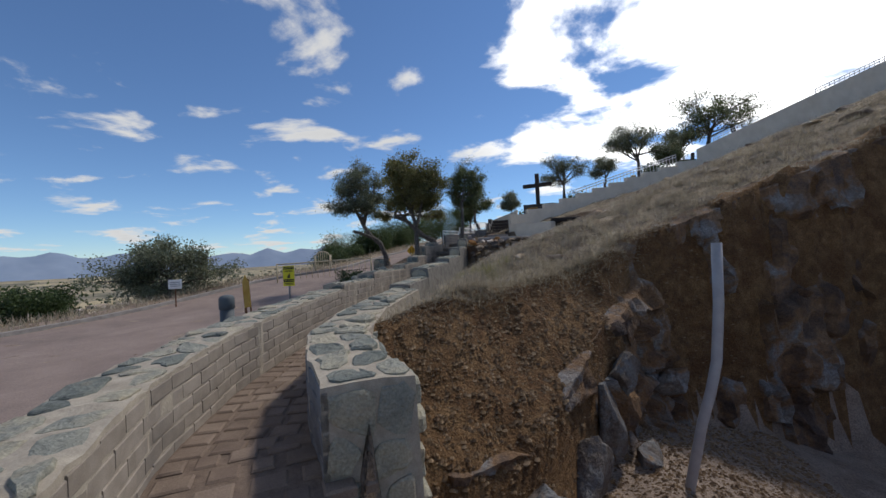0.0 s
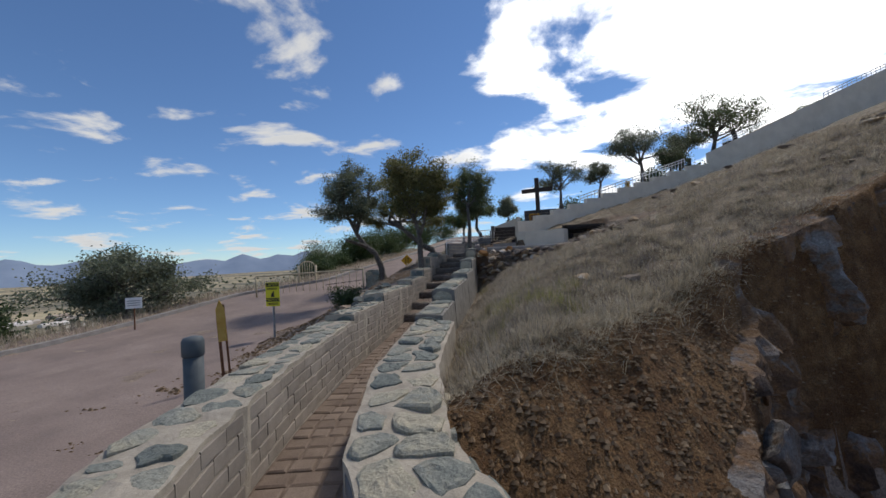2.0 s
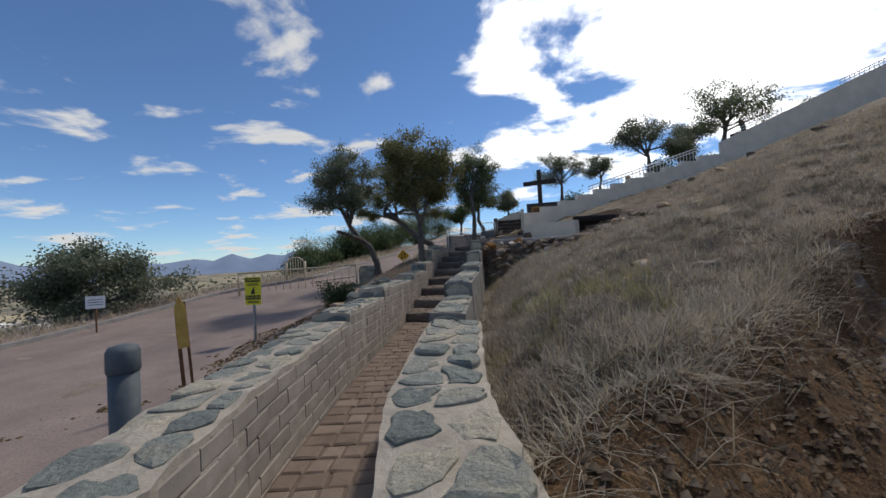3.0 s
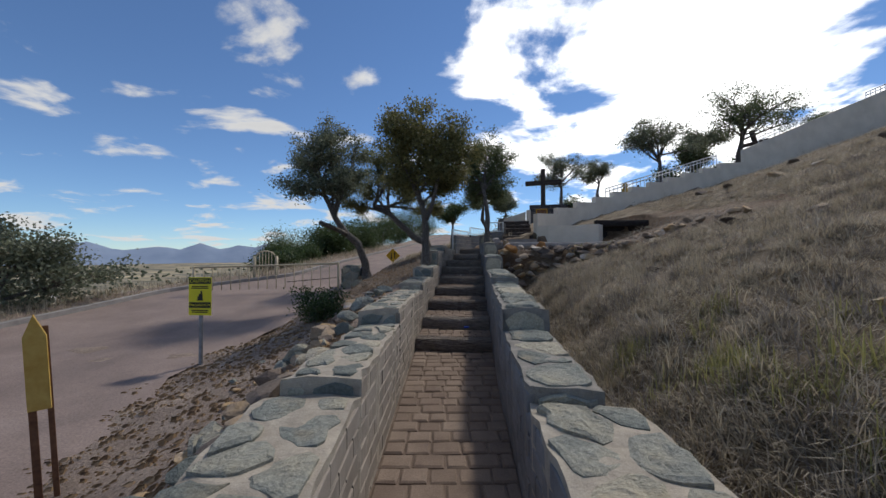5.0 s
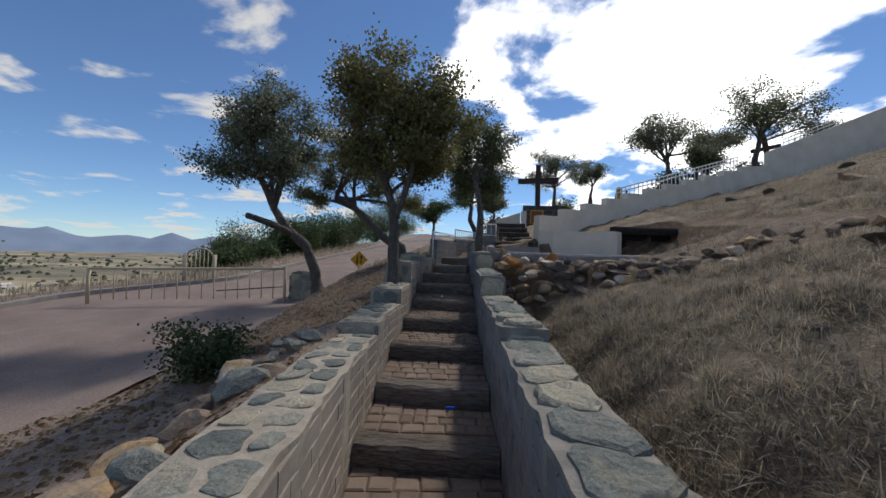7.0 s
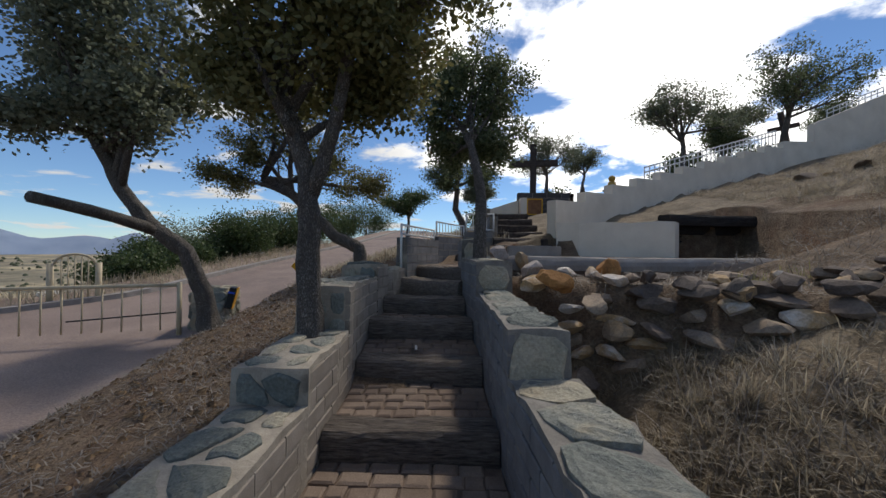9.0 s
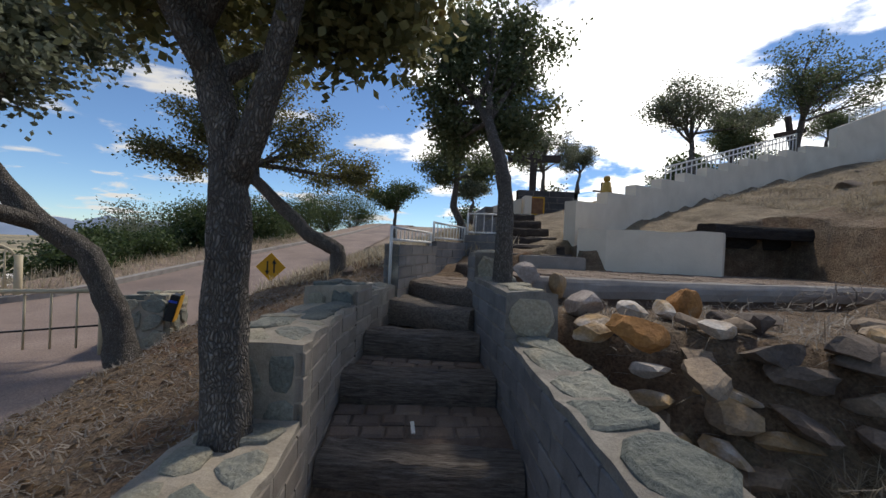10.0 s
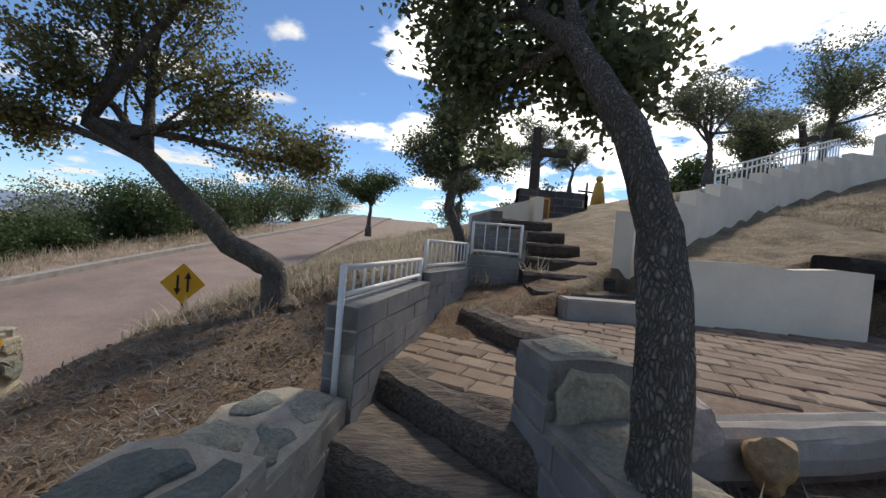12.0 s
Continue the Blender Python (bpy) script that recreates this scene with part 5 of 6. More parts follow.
def build_posts():
    # bollard
    x, y = -0.72, 3.8
    g = road_z(y)
    b = thing("bollard", "dark slate-blue concrete bollard with a rounded cap", "bollard")
    b.matrix_basis = pose(x, y, g)
    h = 0.44 - g
    rod("shaft", [(0, 0, -0.2), (0, 0, 0.3), (0, 0, h - 0.2)], [0.092, 0.092, 0.092], M["bollard"], b, 20)
    rod("cap", [(0, 0, h - 0.2), (0, 0, h - 0.19), (0, 0, h - 0.05), (0, 0, h - 0.015), (0, 0, h)], [0.096, 0.102, 0.102, 0.085, 0.03], M["bollard"], b, 20)
    # rusty stake with pale board
    x, y = -1.82, 5.32
    g = road_z(y)
    p = thing("marker_stake", "rusty steel stakes holding a narrow pointed yellowish board", "stake")
    p.matrix_basis = pose(x, y, g, 2, -3, 42)
    h = 0.66 - g
    plate("stake", (-0.06, 0.02, -0.2), (-0.02, 0.03, h - 0.25), M["rust"], p, None)
    plate("stake", (0.03, 0.02, -0.2), (0.06, 0.03, h - 0.08), M["rust"], p, None)
    bm = bmesh.new()
    bm_box(bm, (-0.055, -0.006, h - 0.62), (0.055, 0.012, h - 0.14))
    bm.faces.ensure_lookup_table()
    v = [bm.verts.new(q) for q in ((-0.055, -0.006, h - 0.14), (0.055, -0.006, h - 0.14), (0, -0.006, h), (-0.055, 0.012, h - 0.14), (0.055, 0.012, h - 0.14), (0, 0.012, h))]
    for q in ((0, 1, 2), (5, 4, 3), (0, 2, 5, 3), (2, 1, 4, 5)):
        bm.faces.new([v[i] for i in q])
    part("board", bm, M["tan_board"], p)
    # small white notice at the road edge
    x, y = -8.1, 8.6
    g = road_z(y)
    n = thing("notice_sign", "small pale notice board on a thin dark post", "sign")
    n.matrix_basis = pose(x, y, g, 0, 0, 35)
    plate("post", (-0.015, 0.0, -0.1), (0.015, 0.03, 0.85), M["rust"], n, None)
    plate("board", (-0.19, -0.006, 0.62), (0.19, -0.001, 0.92), M["white_paint"], n, None)
    for z0 in (0.70, 0.76, 0.82):
        plate("text_bar", (-0.14, -0.009, z0), (0.14, -0.0065, z0 + 0.02), M["steel"], n, None, 0)
    # plastic pipe standing in the quarry cut
    pts = [(4.86, 3.62, -1.6), (4.91, 3.6, -1.32), (5.02, 3.6, -0.79), (5.10, 3.6, -0.5), (5.16, 3.6, -0.22), (5.20, 3.6, 0.3), (5.21, 3.6, 0.86)]
    tagged(rod("standpipe", pts, [0.043] * 7, M["pipe"], None, 14), "slightly bent grey plastic pipe standing in the cut", "pipe")


build_caution_sign()
build_arrow_sign()
build_posts()


# ---- roadside fence and pillar ----
def build_fence():
    """Swing gate across the road, hinged at the stone pillar, and a small arched gate on the outer verge."""
    a, b = Vector((-3.72, 13.72)), Vector((-7.7, 12.75))
    f = thing("road_gate", "beige painted steel swing gate standing across the road", "gate")

    def at(u):
        p = a.lerp(b, u)
        return p.x, p.y, 0.02 + (-0.07 - 0.02) * u
    pts = [(x, y, z + 0.80) for x, y, z in (at(i / 8) for i in range(9))]
    rod("top_rail", pts, [0.028] * 9, M["beige_paint"], f, 8)
    n = 16
    for i in range(n + 1):
        x, y, z = at(i / n)
        big = i in (0, n)
        rod("post" if big else "baluster", [(x, y, z + (0.02 if big else 0.12)), (x, y, z + (0.84 if big else 0.80))], [0.035 if big else 0.012] * 2, M["beige_paint"], f, 8)
    x, y, z = at(0.36)
    rod("drop_bar", [(x, y, z + 0.3), at(0.0)[:2] + (z + 0.42,)], [0.012, 0.012], M["black"], f, 6)
    g = thing("arched_gate", "beige steel gate with an arched top between posts", "gate")
    cx, cy = -7.3, 15.45
    g.matrix_basis = pose(cx, cy, gz(cx, cy), 0, 0, 38)
    for xx in (-0.36, 0.36):
        rod("post", [(xx, 0, -0.15), (xx, 0, 0.86)], [0.055, 0.055], M["beige_paint"], g, 10)
    arch = [(-0.3 * math.cos(t), 0, 0.84 + 0.2 * math.sin(t)) for t in np.linspace(0, math.pi, 11)]
    rod("arch", arch, [0.024] * 11, M["beige_paint"], g, 6)
    for k in range(-2, 3):
        xx = 0.1 * k
        rod("bar", [(xx, 0, 0.06), (xx, 0, 0.84 + 0.2 * math.sqrt(1 - (xx / 0.3) ** 2))], [0.013] * 2, M["beige_paint"], g, 6)
    rod("rail", [(-0.34, 0, 0.08), (0.34, 0, 0.08)], [0.02] * 2, M["beige_paint"], g, 6)


def build_pillar():
    x, y = -3.46, 14.2
    g = road_z(y)
    rng = random.Random(14)
    p = thing("gate_pillar", "squat pillar of mortared field stones at the road edge", "pillar")
    p.matrix_basis = pose(x, y, g, 0, 0, 12)
    bm = bmesh.new()
    bm_box(bm, (-0.28, -0.28, -0.3), (0.28, 0.28, 0.66), None, 0.05)
    part("mortar_core", bm, M["mortar"], p)
    for side in range(4):
        rot = Matrix.Rotation(math.pi / 2 * side, 4, "Z")
        stone_on(lambda u, v, h: rot @ Vector((u - 0.28, -0.28 - h, v)), 0.56, 0.64, p, rng, 0.2, 0.022, 0.03)
    stone_on(lambda u, v, h: Vector((u - 0.28, v - 0.28, 0.66 + h)), 0.56, 0.56, p, rng, 0.22, 0.022, 0.02)
    b = thing("marker_box", "black box with a yellow reflective edge on the stone pillar", "box")
    b.matrix_basis = pose(x + 0.33, y - 0.18, g + 0.36, 0, 14, 20)
    plate("case", (-0.05, -0.09, 0), (0.05, 0.09, 0.34), M["black"], b, None, 0.008)
    plate("edge_strip", (0.052, -0.085, 0.0), (0.058, 0.085, 0.35), M["amber"], b, None, 0.003)
    plate("blue_strap", (-0.055, -0.094, 0.24), (0.04, 0.094, 0.27), M["blue"], b, None, 0.002)


build_fence()
build_pillar()


# ---- railing, block walls, cross and plaque ----
def block_wall(name, label, pts, tops, base, thick, parent=None, course=0.1, block_len=0.32, mat=None, seed=1):
    """A wall of separate grey blocks round a core, stepped at each point."""
    rng = random.Random(seed)
    w = thing(name, label, "wall", kind="structure")
    for (a, b), top in zip(zip(pts, pts[1:]), tops):
        a, b = Vector(a), Vector(b)
        d = (b - a)
        length = d.length
        d.normalize()
        nrm = Vector((-d.y, d.x))
        extruded("core", [tuple(a), tuple(b)], base, [top - 0.006] * 2, thick - 0.012, M["mortar"], w)
        for r in range(int((top - base) / course)):
            z1 = top - r * course
            z0 = z1 - course + 0.008
            u = -block_len / 2 if r % 2 else 0.0
            while u < length - 0.03:
                p, q = max(0.0, u), min(length, u + block_len - 0.008)
                if q - p > 0.04:
                    o = thick / 2 + rng.uniform(-0.002, 0.002)
                    v = []
                    for t in (p, q):
                        c = a + d * t
                        for sgn, z in ((-1, z0), (-1, z1), (1, z1), (1, z0)):
                            e = c + nrm * o * sgn
                            v.append((e.x, e.y, z))
                    link_mesh("block", v, [(0, 1, 2, 3), (7, 6, 5, 4), (0, 4, 5, 1), (1, 5, 6, 2), (2, 6, 7, 3), (3, 7, 4, 0)], mat or M["grey_block"], w)
                u += block_len
    return w


def railing(label, a, b, z0, z1, foot_a=None):
    a, b = Vector(a), Vector(b)
    r = thing("stair_railing", label, "railing", "white stair railings")
    n = max(4, int((b - a).length / 0.095))
    for p, zb in ((a, foot_a or z0), (b, z0)):
        rod("post", [(p.x, p.y, zb - 0.02), (p.x, p.y, z1)], [0.014] * 2, M["white_paint"], r, 8)
    for z in (z0 + 0.03, z1 - 0.012):
        rod("rail", [(a.x, a.y, z), (b.x, b.y, z)], [0.012] * 2, M["white_paint"], r, 8)
    for i in range(1, n):
        p = a.lerp(b, i / n)
        rod("baluster", [(p.x, p.y, z0 + 0.03), (p.x, p.y, z1 - 0.012)], [0.006] * 2, M["white_paint"], r, 6)


def build_stair_head():
    pts = [(-0.10, 12.52), (0.20, 13.62), (0.64, 14.62), (1.14, 14.56)]
    block_wall("wall_rail", "grey concrete block wall stepping up beside the stairs", pts, (1.54, 1.60, 1.72), 0.9, 0.14, seed=5)
    railing("short white steel railing on the block wall", (-0.11, 12.52), (0.19, 13.60), 1.55, 1.70, 1.2)
    railing("white steel railing stepping up the block wall", (0.22, 13.68), (0.63, 14.60), 1.61, 1.83)
    railing("taller white steel railing beside the upper steps", (0.67, 14.62), (1.13, 14.56), 1.73, 2.04)
    block_wall("wall_upper", "grey block cheek wall beside the upper timber steps", [(1.14, 14.64), (1.08, 15.6), (1.0, 16.9)], (2.0, 2.25), 1.2, 0.14, seed=6)
    w = extruded("wall_parapet", [(0.95, 17.3), (1.45, 17.3), (1.95, 17.3)], 1.6, [2.32, 2.48, 2.64], 0.16, M["plaster"])
    tagged(w, "cream plaster parapet with a sloping top", "wall", kind="structure")
    w = extruded("wall_parapet_end", [(1.98, 17.2), (2.12, 17.2)], 1.6, [2.68, 2.68], 0.3, M["plaster"])
    tagged(w, "cream plaster pier at the parapet's end", "wall", kind="structure")
    # dark stone plinth
    block_wall("wall_plinth", "dark ashlar plinth below the cross", [(2.25, 19.4), (3.75, 19.4), (3.75, 21.0)], (3.15, 3.15), 1.6, 0.3, course=0.16, block_len=0.42, mat=M["dark_stone"], seed=7)
    c = thing("wooden_cross", "large dark wooden cross on a stone plinth", "cross")
    c.matrix_basis = pose(2.93, 20.6, 2.6, 0, 0, -8)
    plate("upright", (-0.10, -0.08, -0.4), (0.10, 0.08, 2.35), M["dark_wood"], c, None, 0.012)
    plate("crossbeam", (-0.78, -0.09, 1.62), (0.78, 0.075, 1.82), M["dark_wood"], c, None, 0.012)
    q = thing("plaque", "square brown relief plaque in a thin frame", "plaque")
    q.matrix_basis = pose(2.72, 19.22, 2.72)
    plate("panel", (-0.2, -0.02, -0.2), (0.2, 0.02, 0.22), M["copper"], q, None, 0.004)
    for lo, hi in (((-0.23, -0.035, 0.22), (0.23, 0.02, 0.25)), ((-0.23, -0.035, -0.23), (0.23, 0.02, -0.2)), ((-0.23, -0.035, -0.2), (-0.2, 0.02, 0.22)), ((0.2, -0.035, -0.2), (0.23, 0.02, 0.22))):
        plate("frame_bar", lo, hi, M["amber"], q, None, 0.003)
    # smaller crosses on the hill
    for x, y, h, tilt, lab in ((13.6, 23.6, 1.9, -14, "tilted dark cross on the slope"), (15.5, 46.0, 2.6, 0, "small dark cross far up the slope"), (12.4, 27.5, 1.6, 4, "dark cross among the oaks")):
        k = thing("hill_cross", lab, "cross", "crosses on the slope")
        k.matrix_basis = pose(x, y, gz(x, y), 0, tilt, 10)
        plate("upright", (-0.09, -0.07, -0.3), (0.09, 0.07, h), M["dark_wood"], k, None, 0.01)
        plate("crossbeam", (-h * 0.36, -0.075, h * 0.62), (h * 0.36, 0.075, h * 0.62 + 0.17), M["dark_wood"], k, None, 0.01)
    # statue on a pedestal far up the slope
    bm = bmesh.new()
    bmesh.ops.create_cone(bm, segments=12, radius1=0.42, radius2=0.22, depth=1.3, cap_ends=True, matrix=Matrix.Translation((0, 0, 0.65)))
    bmesh.ops.create_uvsphere(bm, u_segments=10, v_segments=8, radius=0.2, matrix=Matrix.Translation((0, 0, 1.5)))
    st = part("statue", bm, M["tan_board"], None, smooth=True)
    st.matrix_basis = pose(9.6, 31.0, gz(9.6, 31.0) - 0.05)
    tagged(st, "weathered golden statue on the slope", "statue")
    # fence on top of the plastered wall
    for s0, s1 in ((3.2, 8.2), (9.6, 11.2), (13.2, 16.5), (20.0, 30.0)):
        r = thing("wall_fence", "low white picket railing above the plastered wall", "railing", "railings above the wall")
        n = int((s1 - s0) / 0.16)
        p0, p1 = wall_pt(s0, 0.25), wall_pt(s1, 0.25)
        za, zb = wall_top(s0), wall_top(s1)
        for h in (0.04, 0.15):
            rod("rail", [(p0.x, p0.y, za + h), (p1.x, p1.y, zb + h)], [0.018] * 2, M["white_paint"], r, 6)
        for i in range(n + 1):
            p, z = p0.lerp(p1, i / n), za + (zb - za) * i / n
            rod("picket", [(p.x, p.y, z - 0.35), (p.x, p.y, z + 0.15)], [0.012] * 2, M["white_paint"], r, 5)


build_stair_head()


# ---- stones ----
def build_rubble():
    rng = random.Random(17)
    k = 0
    for row in range(5):
        x = 1.15
        while x < 4.7 - 0.2 * row * 0.5:
            w = rng.uniform(0.10, 0.20)
            y = pile_y(x) - 0.16 + 0.06 * row + rng.uniform(-0.05, 0.05)
            z = hill_z(x, y) - 0.02 + row * 0.115 + rng.uniform(-0.02, 0.03)
            if z < 1.24 and row < 5:
                boulder("rubble_stone", (x + w * 0.8, y, z), (w, rng.uniform(0.10, 0.18), rng.uniform(0.055, 0.10)), rng, M["loose"],
                        "angular brown stone in the dry-stacked retaining wall", "stone", "dry-stacked wall stones")
                k += 1
            x += w * 1.55
    # loose stones on top
    for i in range(46):
        x = rng.uniform(1.15, 4.9)
        y = pile_y(x) + rng.uniform(0.0, 0.75)
        boulder("loose_stone", (x, y, max(gz(x, y), 1.1) + 0.05), (rng.uniform(0.07, 0.16), rng.uniform(0.07, 0.14), rng.uniform(0.04, 0.09)), rng, M["loose"],
                "loose tan and rust coloured stone above the dry wall", "stone", "loose stones by the terrace")
    for x, y, z, s, mt, lab in ((1.32, 11.05, 1.16, (0.17, 0.13, 0.12), "orange", "large rust-orange boulder beside the path wall"), (1.22, 11.55, 1.22, (0.13, 0.11, 0.11), "pale", "pale pinkish boulder near the terrace edge"),
                                (1.18, 11.3, 1.12, (0.15, 0.12, 0.09), "loose", "tan boulder beside the path wall"), (1.95, 11.75, 1.22, (0.13, 0.09, 0.15), "orange", "upright reddish stone slab"),
                                (1.55, 10.95, 1.02, (0.2, 0.12, 0.08), "loose", "brown slab stone on the dry wall"), (0.98, 12.1, 1.36, (0.12, 0.1, 0.12), "pale", "grey-tan boulder against the oak trunk"),
                                (-0.95, 14.45, 1.12, (0.17, 0.14, 0.13), "loose", "tan boulder at the foot of the bent oak"), (1.2, 12.0, 1.3, (0.09, 0.07, 0.1), "loose", "brown stone at the terrace corner")):
        boulder("boulder", (x, y, z), s, rng, M[mt], lab, "boulder", sub=3)
    # stones along the outside of the path wall and on the verge
    for i in range(130):
        y = rng.uniform(3.6, 8.6)
        x = left_x(y) - WALL_W - min(1.9, rng.expovariate(1.8)) - 0.06
        s = rng.uniform(0.06, 0.2) * (1.0 if x > left_x(y) - 1.1 else 0.4)
        boulder("verge_stone", (x, y, gz(x, y) + s * 0.25), (s, s * rng.uniform(0.6, 1), s * rng.uniform(0.4, 0.7)), rng, M["loose"] if rng.random() < 0.6 else M["stone"],
                "rough stone lying on the gravel verge", "stone", "stones on the verge", sub=2)
    # ledges and stones on the hill
    for i in range(80):
        x, y = rng.uniform(2.2, 11), rng.uniform(4.5, 17)
        if y < rim_y(x) + 0.2 or slope_n(x, y) > -0.3 or (x < 5.6 and y > pile_y(x) - 0.3):
            continue
        s = rng.choice((0.06, 0.08, 0.1, 0.14, 0.22))
        boulder("hill_stone", (x, y, hill_z(x, y) + s * 0.1), (s * rng.uniform(1, 1.8), s, s * rng.uniform(0.3, 0.55)), rng, M["loose"], "flat weathered stone on the dry slope", "stone", "stones on the slope")
    # rock knobs in the cut
    for x, y, z, s in ((4.02, 3.05, -1.15, 0.30), (4.28, 3.72, -1.0, 0.34), (4.42, 4.2, -0.62, 0.27), (4.72, 4.75, -0.85, 0.33), (5.05, 5.2, -1.0, 0.32), (4.98, 5.35, -0.25, 0.25), (4.62, 4.0, -1.32, 0.26), (3.7, 2.3, -1.1, 0.26), (4.62, 4.85, -0.1, 0.22)):
        boulder("rock_outcrop", (x, y, z), (s * 1.05, s * 0.85, s * rng.uniform(1.1, 1.6)), rng, M["blue_rock"] if y < 4.3 else M["rock"], "jagged blue-grey and rust rock at the foot of the cut", "rock", "rocks in the cut", sub=4, rough=0.55, cut=(0.28, 0.6))


M["blue_rock"] = material("blue_grey_rock", [(0.2, (0.06, 0.045, 0.038)), (0.42, (0.15, 0.12, 0.10)), (0.58, (0.19, 0.19, 0.19)), (0.7, (0.25, 0.15, 0.075)), (0.9, (0.28, 0.285, 0.285))], 4, fine=(50, 0.3), bump=1.0, bump_scale=14, bump_dist=0.05)
M["orange"] = material("orange_rock", [(0.2, (0.20, 0.085, 0.03)), (0.55, (0.42, 0.20, 0.065)), (0.85, (0.55, 0.40, 0.25))], 7, fine=(60, 0.25), bump=0.7, bump_scale=20)
M["pale"] = material("pale_rock", [(0.2, (0.22, 0.17, 0.15)), (0.55, (0.44, 0.37, 0.33)), (0.85, (0.60, 0.55, 0.51))], 9, fine=(60, 0.2), bump=0.7, bump_scale=20)
build_rubble()


def build_rock_face():
    """Jagged quarried face behind the pit floor."""
    verts, faces = [], []
    line = [(a, b) for a, b in CUT if a < 20]
    n_cols, nv = 230, 40
    us = range(n_cols)
    for c in us:
        f = (c / (n_cols - 1)) ** 1.35
        at, nxt = lerp_line(line, f), lerp_line(line, min(1.0, f + 0.01))
        prv = lerp_line(line, max(0.0, f - 0.01))
        dx = Vector((nxt.x - prv.x, nxt.y - prv.y, 0)).normalized()
        out = Vector((dx.y, -dx.x, 0))
        x, ry = at.x, at.y
        zt = bank_z(x, ry + 0.05) + 0.03
        for j in range(nv + 1):
            v = j / nv
            base = pit_z(x, ry) - 0.25
            z = base + (zt - base) * v
            p = Vector((x, ry, z)) + out * (0.22 * (1 - v) + 0.03)
            q = Vector((x * 1.7, p.y * 1.3, z * 0.75))
            block = noise.cell(q + 0.35 * noise.noise_vector(p * 1.2)) * 0.20 + noise.cell(q * 2.3 + Vector((3, 1, 7))) * 0.13 + noise.cell(q * 5.1 + Vector((1, 8, 2))) * 0.06
            ridge = 0.10 * noise.noise(p * 2.1) + 0.05 * noise.noise(p * 5.5) + 0.022 * noise.noise(p * 13)
            fade = min(1.0, (1 - v) * 5 + 0.12)
            p += out * (block + ridge) * fade
            p.z += 0.05 * noise.noise(p * 3.3) * (1 if v < 0.98 else 0.3)
            if v == 1:
                p -= out * 0.3
            verts.append(p)
    m = nv + 1
    for i in range(len(us) - 1):
        for j in range(nv):
            faces.append((i * m + j, (i + 1) * m + j, (i + 1) * m + j + 1, i * m + j + 1))
    ob = link_mesh("wall_rock", verts, faces, M["rock"])
    tagged(ob, "dark quarried rock face stained rust and blue-grey", "rock face", kind="structure")


build_rock_face()


# ---- grass, twigs and litter ----
def blades(name, label, category, mat, n, place, length, width, flat, seed):
    """Thin bent blades: place(rng) gives a root or None; flat 0 upright to 1 lying."""
    rng = random.Random(seed)
    v, f = [], []
    for k in range(n):
        p = place(rng)
        if p is None:
            continue
        a = rng.uniform(0, 6.283)
        lie = min(1.5, max(0.05, rng.gauss(flat, 0.35)))
        l = length * rng.uniform(0.5, 1.5)
        d = Vector((math.cos(a) * math.sin(lie), math.sin(a) * math.sin(lie), math.cos(lie)))
        s = Vector((-math.sin(a), math.cos(a), rng.uniform(-0.3, 0.3))) * width * rng.uniform(0.6, 1.4)
        droop = Vector((math.cos(a) * 0.25, math.sin(a) * 0.25, -0.18)) * l
        o = len(v)
        v += [p - s, p + s, p + d * l * 0.55 + s * 0.8, p + d * l * 0.55 - s * 0.8, p + d * l + droop * lie * 0.6]
        f += [(o, o + 1, o + 2, o + 3), (o + 3, o + 2, o + 4)]
    return tagged(link_mesh(name, v, f, mat), label, category, kind="stuff")


def on_hill(rng):
    """Clumped places on the hill, denser near the path."""
    for _ in range(6):
        x = 1.5 + 10 * rng.random() ** 1.7
        y = 3.2 + 14 * rng.random() ** 1.25
        if y < rim_y(x) - 0.12 or x < right_x(min(y, 12.3)) + WALL_W + 0.03:
            continue
        if slope_n(x, y) > -0.25 or (x < 5.4 and y > pile_y(x) - 0.15):
            continue
        if noise.noise((x * 1.6, y * 1.6, 3)) + 0.7 * noise.noise((x * 4.5, y * 4.5, 9)) < rng.uniform(-0.5, 0.45):
            continue
        return Vector((x, y, gz(x, y) - 0.005))
    return None


def in_box(x0, x1, y0, y1, thr=-0.2, kinds=(0, 1, 2, 4), edge=False):
    def place(rng):
        x, y = rng.uniform(x0, x1), rng.uniform(y0, y1)
        if edge and not edge_x(y) - 2.2 < x < edge_x(y) - 0.12:
            return None
        if noise.noise((x * 2.2, y * 2.2, 5)) < thr + rng.uniform(-0.2, 0.2):
            return None
        z, k = ground_z(x, y)
        if k not in kinds:
            return None
        yy = min(max(y, -0.4), 12.5)
        if left_x(yy) - WALL_W < x < right_x(yy) + WALL_W and y < 12.6:
            return None
        return Vector((x, y, z))
    return place


def tufts(centres, spread, seed):
    cs = list(centres)

    def place(rng):
        x, y = rng.choice(cs)
        x, y = x + rng.gauss(0, spread), y + rng.gauss(0, spread)
        if y < 12.6 and x < right_x(min(y, 12.3)) + WALL_W + 0.02 and x > left_x(min(max(y, 0.3), 12.5)) - WALL_W:
            return None
        return Vector((x, y, gz(x, y)))
    return place


def rim_place(rng):
    """Along the grass rim, spilling over the soil."""
    x = rng.uniform(1.95, 5.0)
    y = rim_y(x) + rng.gauss(0.16, 0.2)
    if x < right_x(y) + WALL_W + 0.02 or noise.noise((x * 2.2, y * 2.2, 5)) < -0.35 + rng.uniform(-0.2, 0.2):
        return None
    return Vector((x, y, gz(x, y)))


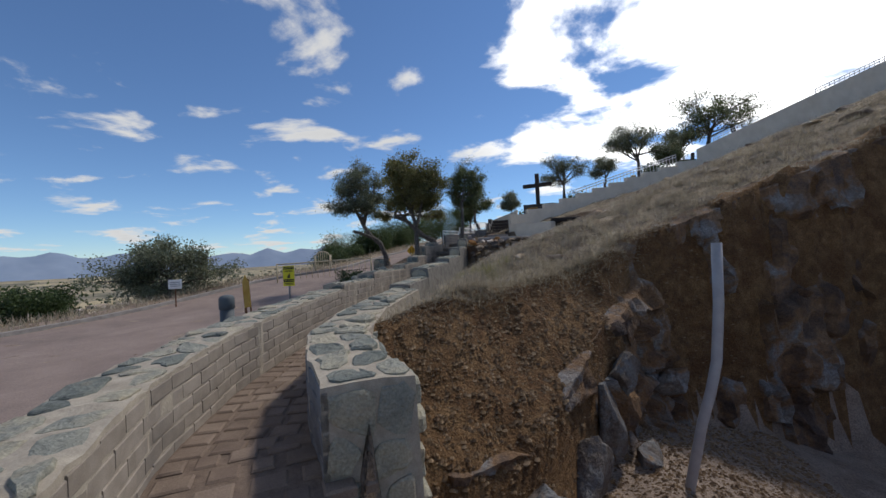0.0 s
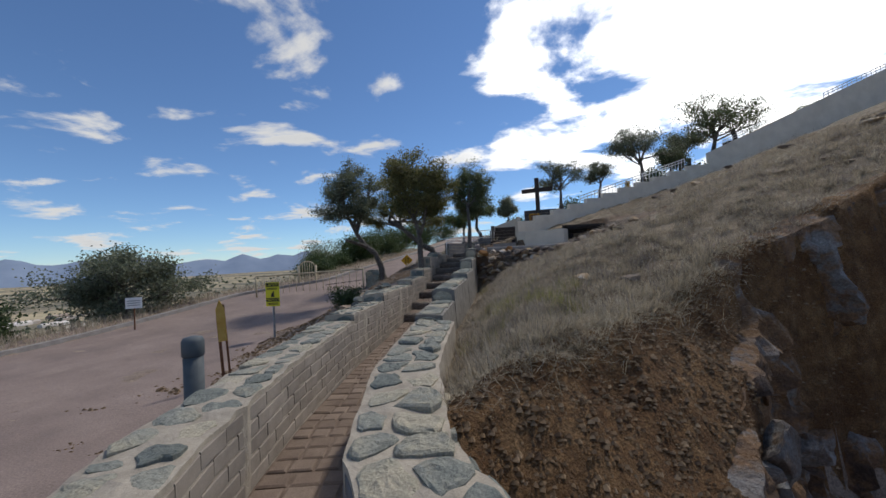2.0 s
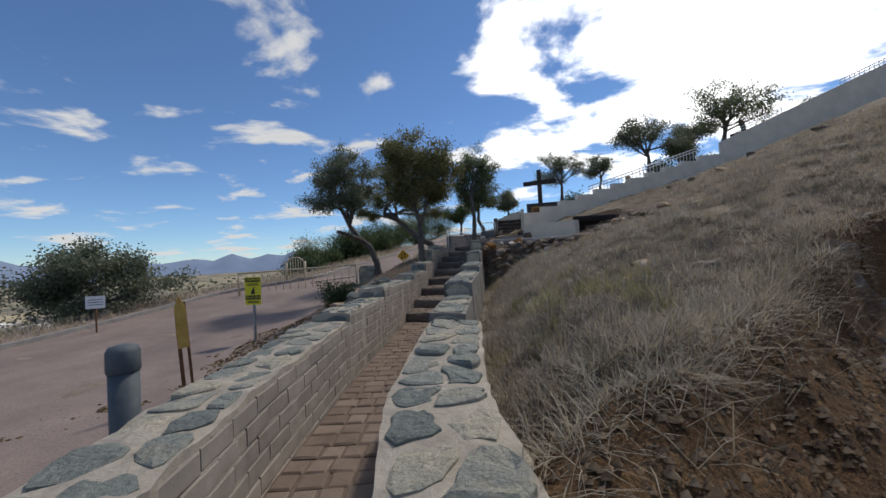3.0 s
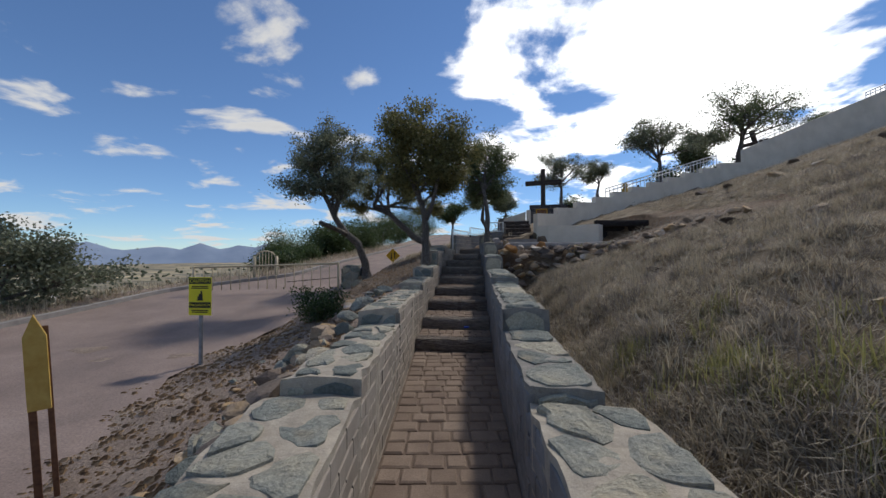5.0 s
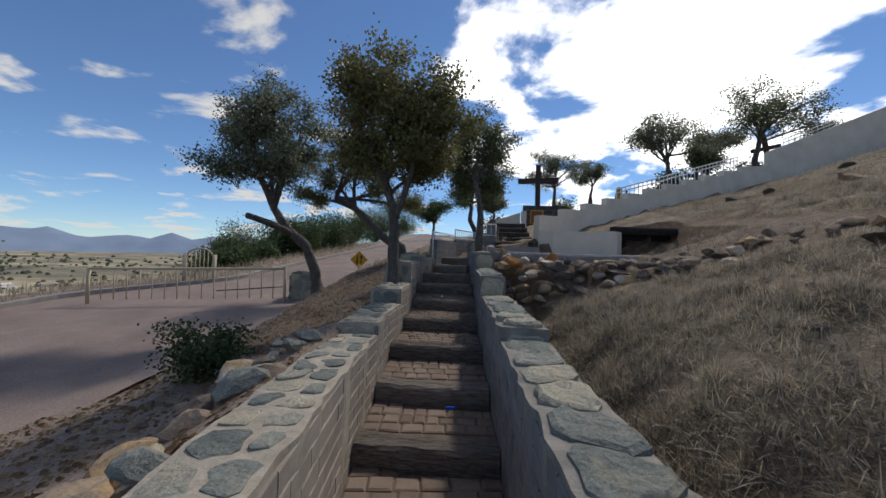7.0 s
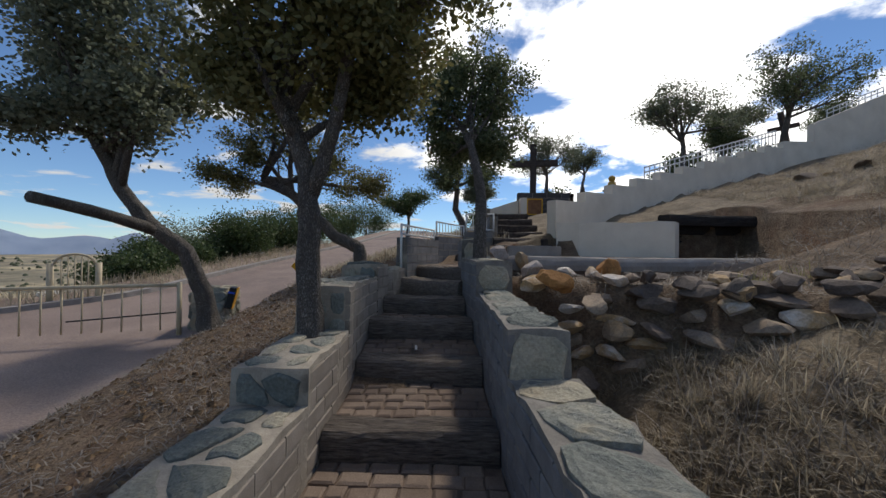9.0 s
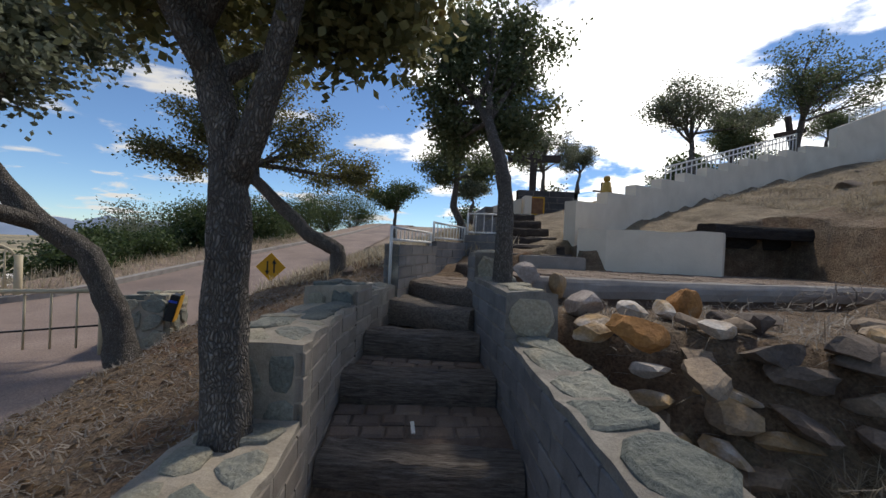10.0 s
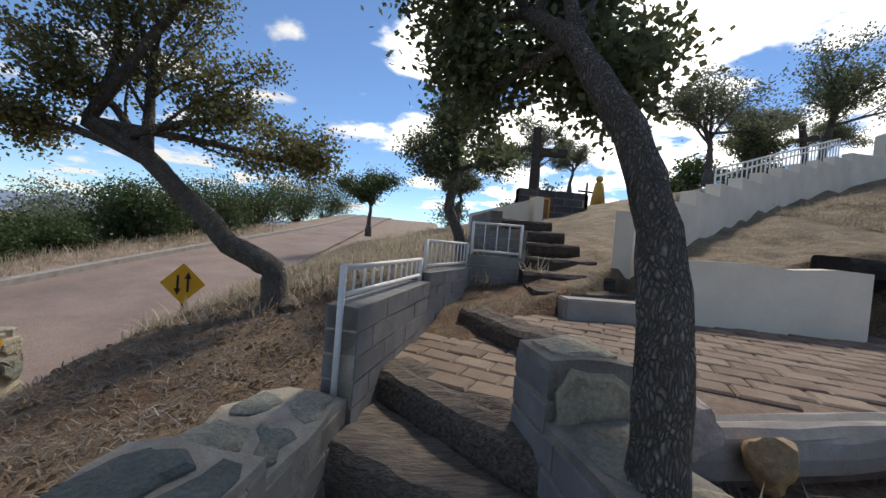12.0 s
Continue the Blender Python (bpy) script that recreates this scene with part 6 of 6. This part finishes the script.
blades("dry_grass", "matted straw-coloured dry grass covering the slope", "grass", M["straw"], 150000, on_hill, 0.10, 0.0024, 1.15, 1)
blades("dead_weeds", "grey-brown dead weed stems on the slope", "weeds", M["twig"], 30000, on_hill, 0.2, 0.002, 1.15, 2)
blades("rim_weeds", "tangle of grey dead stems hanging over the cut's rim", "weeds", M["straw"], 6000, rim_place, 0.22, 0.0018, 1.1, 3)
rng_t = random.Random(77)


def hill_spots(n):
    """Scattered tuft centres on the slope, thinning out uphill."""
    out = []
    while len(out) < n:
        x, y = 1.8 + 8 * rng_t.random() ** 1.4, 3.6 + 10.5 * rng_t.random() ** 1.2
        if y > rim_y(x) + 0.1 and x > right_x(min(y, 12.3)) + WALL_W + 0.1 and slope_n(x, y) < -0.4 and not (x < 5.6 and y > pile_y(x) - 0.3):
            out.append((x, y))
    return out


blades("straw_tufts", "pale bunches of dry straw standing on the slope", "grass", M["straw"], 24000, tufts(hill_spots(520), 0.035, 9), 0.13, 0.0024, 0.65, 11)
blades("dark_tufts", "grey-brown bunches of dead weeds on the slope", "weeds", M["twig"], 16000, tufts(hill_spots(300), 0.06, 10), 0.13, 0.0024, 0.8, 12)
blades("green_grass", "yellow-green grass tufts beside the path wall", "grass", M["green_grass"], 1900,
       tufts([(1.85 + rng_t.uniform(-0.1, 1.3), rng_t.uniform(4.4, 6.6)) for _ in range(26)] + [(1.5, 9.5), (1.35, 10.1), (2.6, 10.9), (3.2, 11.3)], 0.06, 4), 0.12, 0.0026, 0.5, 4)
blades("bank_litter", "dry leaves and grass on the roadside bank", "litter", M["twig"], 26000, in_box(-3.0, -0.4, 7.5, 16.0, -0.25, (2,)), 0.06, 0.0035, 1.3, 5)
blades("slope_grass", "pale dry grass on the slope behind the railing", "grass", M["straw"], 14000, in_box(-2.4, 1.4, 14.4, 24.0, -0.4, (0, 2)), 0.16, 0.006, 0.7, 6)
blades("verge_grass", "pale dry grass along the outer road edge", "grass", M["straw"], 20000, in_box(-11.0, -6.4, 3.0, 30.0, -0.4, (4,), edge=True), 0.22, 0.007, 0.5, 7)
blades("terrace_twigs", "dry twigs and grass between the stones by the terrace", "twigs", M["twig"], 5000, in_box(1.1, 5.0, 10.2, 12.4, -0.3, (2,)), 0.13, 0.0028, 1.25, 8)


def gravel(name, label, mat, n, place, lo, hi, seed):
    rng = random.Random(seed)
    v, f = [], []
    for k in range(n):
        p = place(rng)
        if p is None:
            continue
        s = lo + (hi - lo) * rng.random() ** 3
        o = len(v)
        for q in ((-1, -0.7, 0), (0.9, -0.8, 0), (1, 0.7, 0), (-0.8, 0.9, 0), (-0.4, -0.3, 0.8), (0.5, 0.1, 0.9)):
            v.append(p + Vector((q[0] * s * rng.uniform(0.6, 1.3), q[1] * s * rng.uniform(0.6, 1.3), (q[2] - 0.15) * s * rng.uniform(0.6, 1.2))))
        f += [(o, o + 1, o + 5, o + 4), (o + 1, o + 2, o + 5), (o + 2, o + 3, o + 4, o + 5), (o + 3, o, o + 4)]
    return tagged(link_mesh(name, v, f, mat), label, "gravel", kind="stuff")


M["chips"] = material("stone_chips", [(0.1, (0.10, 0.06, 0.035)), (0.5, (0.20, 0.125, 0.065)), (0.9, (0.34, 0.235, 0.14))], 9, island=0.3, bump=0.4)
gravel("soil_chips", "loose rock chips on the red soil", M["chips"], 46000, in_box(1.9, 6.6, 1.6, 6.2, -1.0, (1, 4)), 0.004, 0.026, 1)
gravel("verge_gravel", "gravel and stone chips on the road verge", M["chips"], 9000, in_box(-3.3, 0.4, 3.4, 9.5, -0.5, (2, 4)), 0.008, 0.04, 2)
gravel("bank_gravel", "stone chips on the bank", M["chips"], 6000, in_box(-3.3, -0.4, 9.0, 16.0, -0.5, (2,)), 0.006, 0.03, 3)

# litter on the steps
bm = bmesh.new()
bm_box(bm, (-0.035, -0.012, 0), (0.035, 0.012, 0.016), pose(0.62, 8.50, 0.02, 0, 0, 12), 0.004)
tagged(part("litter_scrap", bm, M["blue"], None), "bright blue plastic scrap on the paver tread", "litter")
bm = bmesh.new()
bm_box(bm, (-0.01, -0.06, 0), (0.01, 0.06, 0.008), pose(0.24, 11.15, 0.615, 0, 0, 8), 0.002)
tagged(part("paper_scrap", bm, M["paper"], None), "white paper strip lying on a tread", "litter")
build_paving()
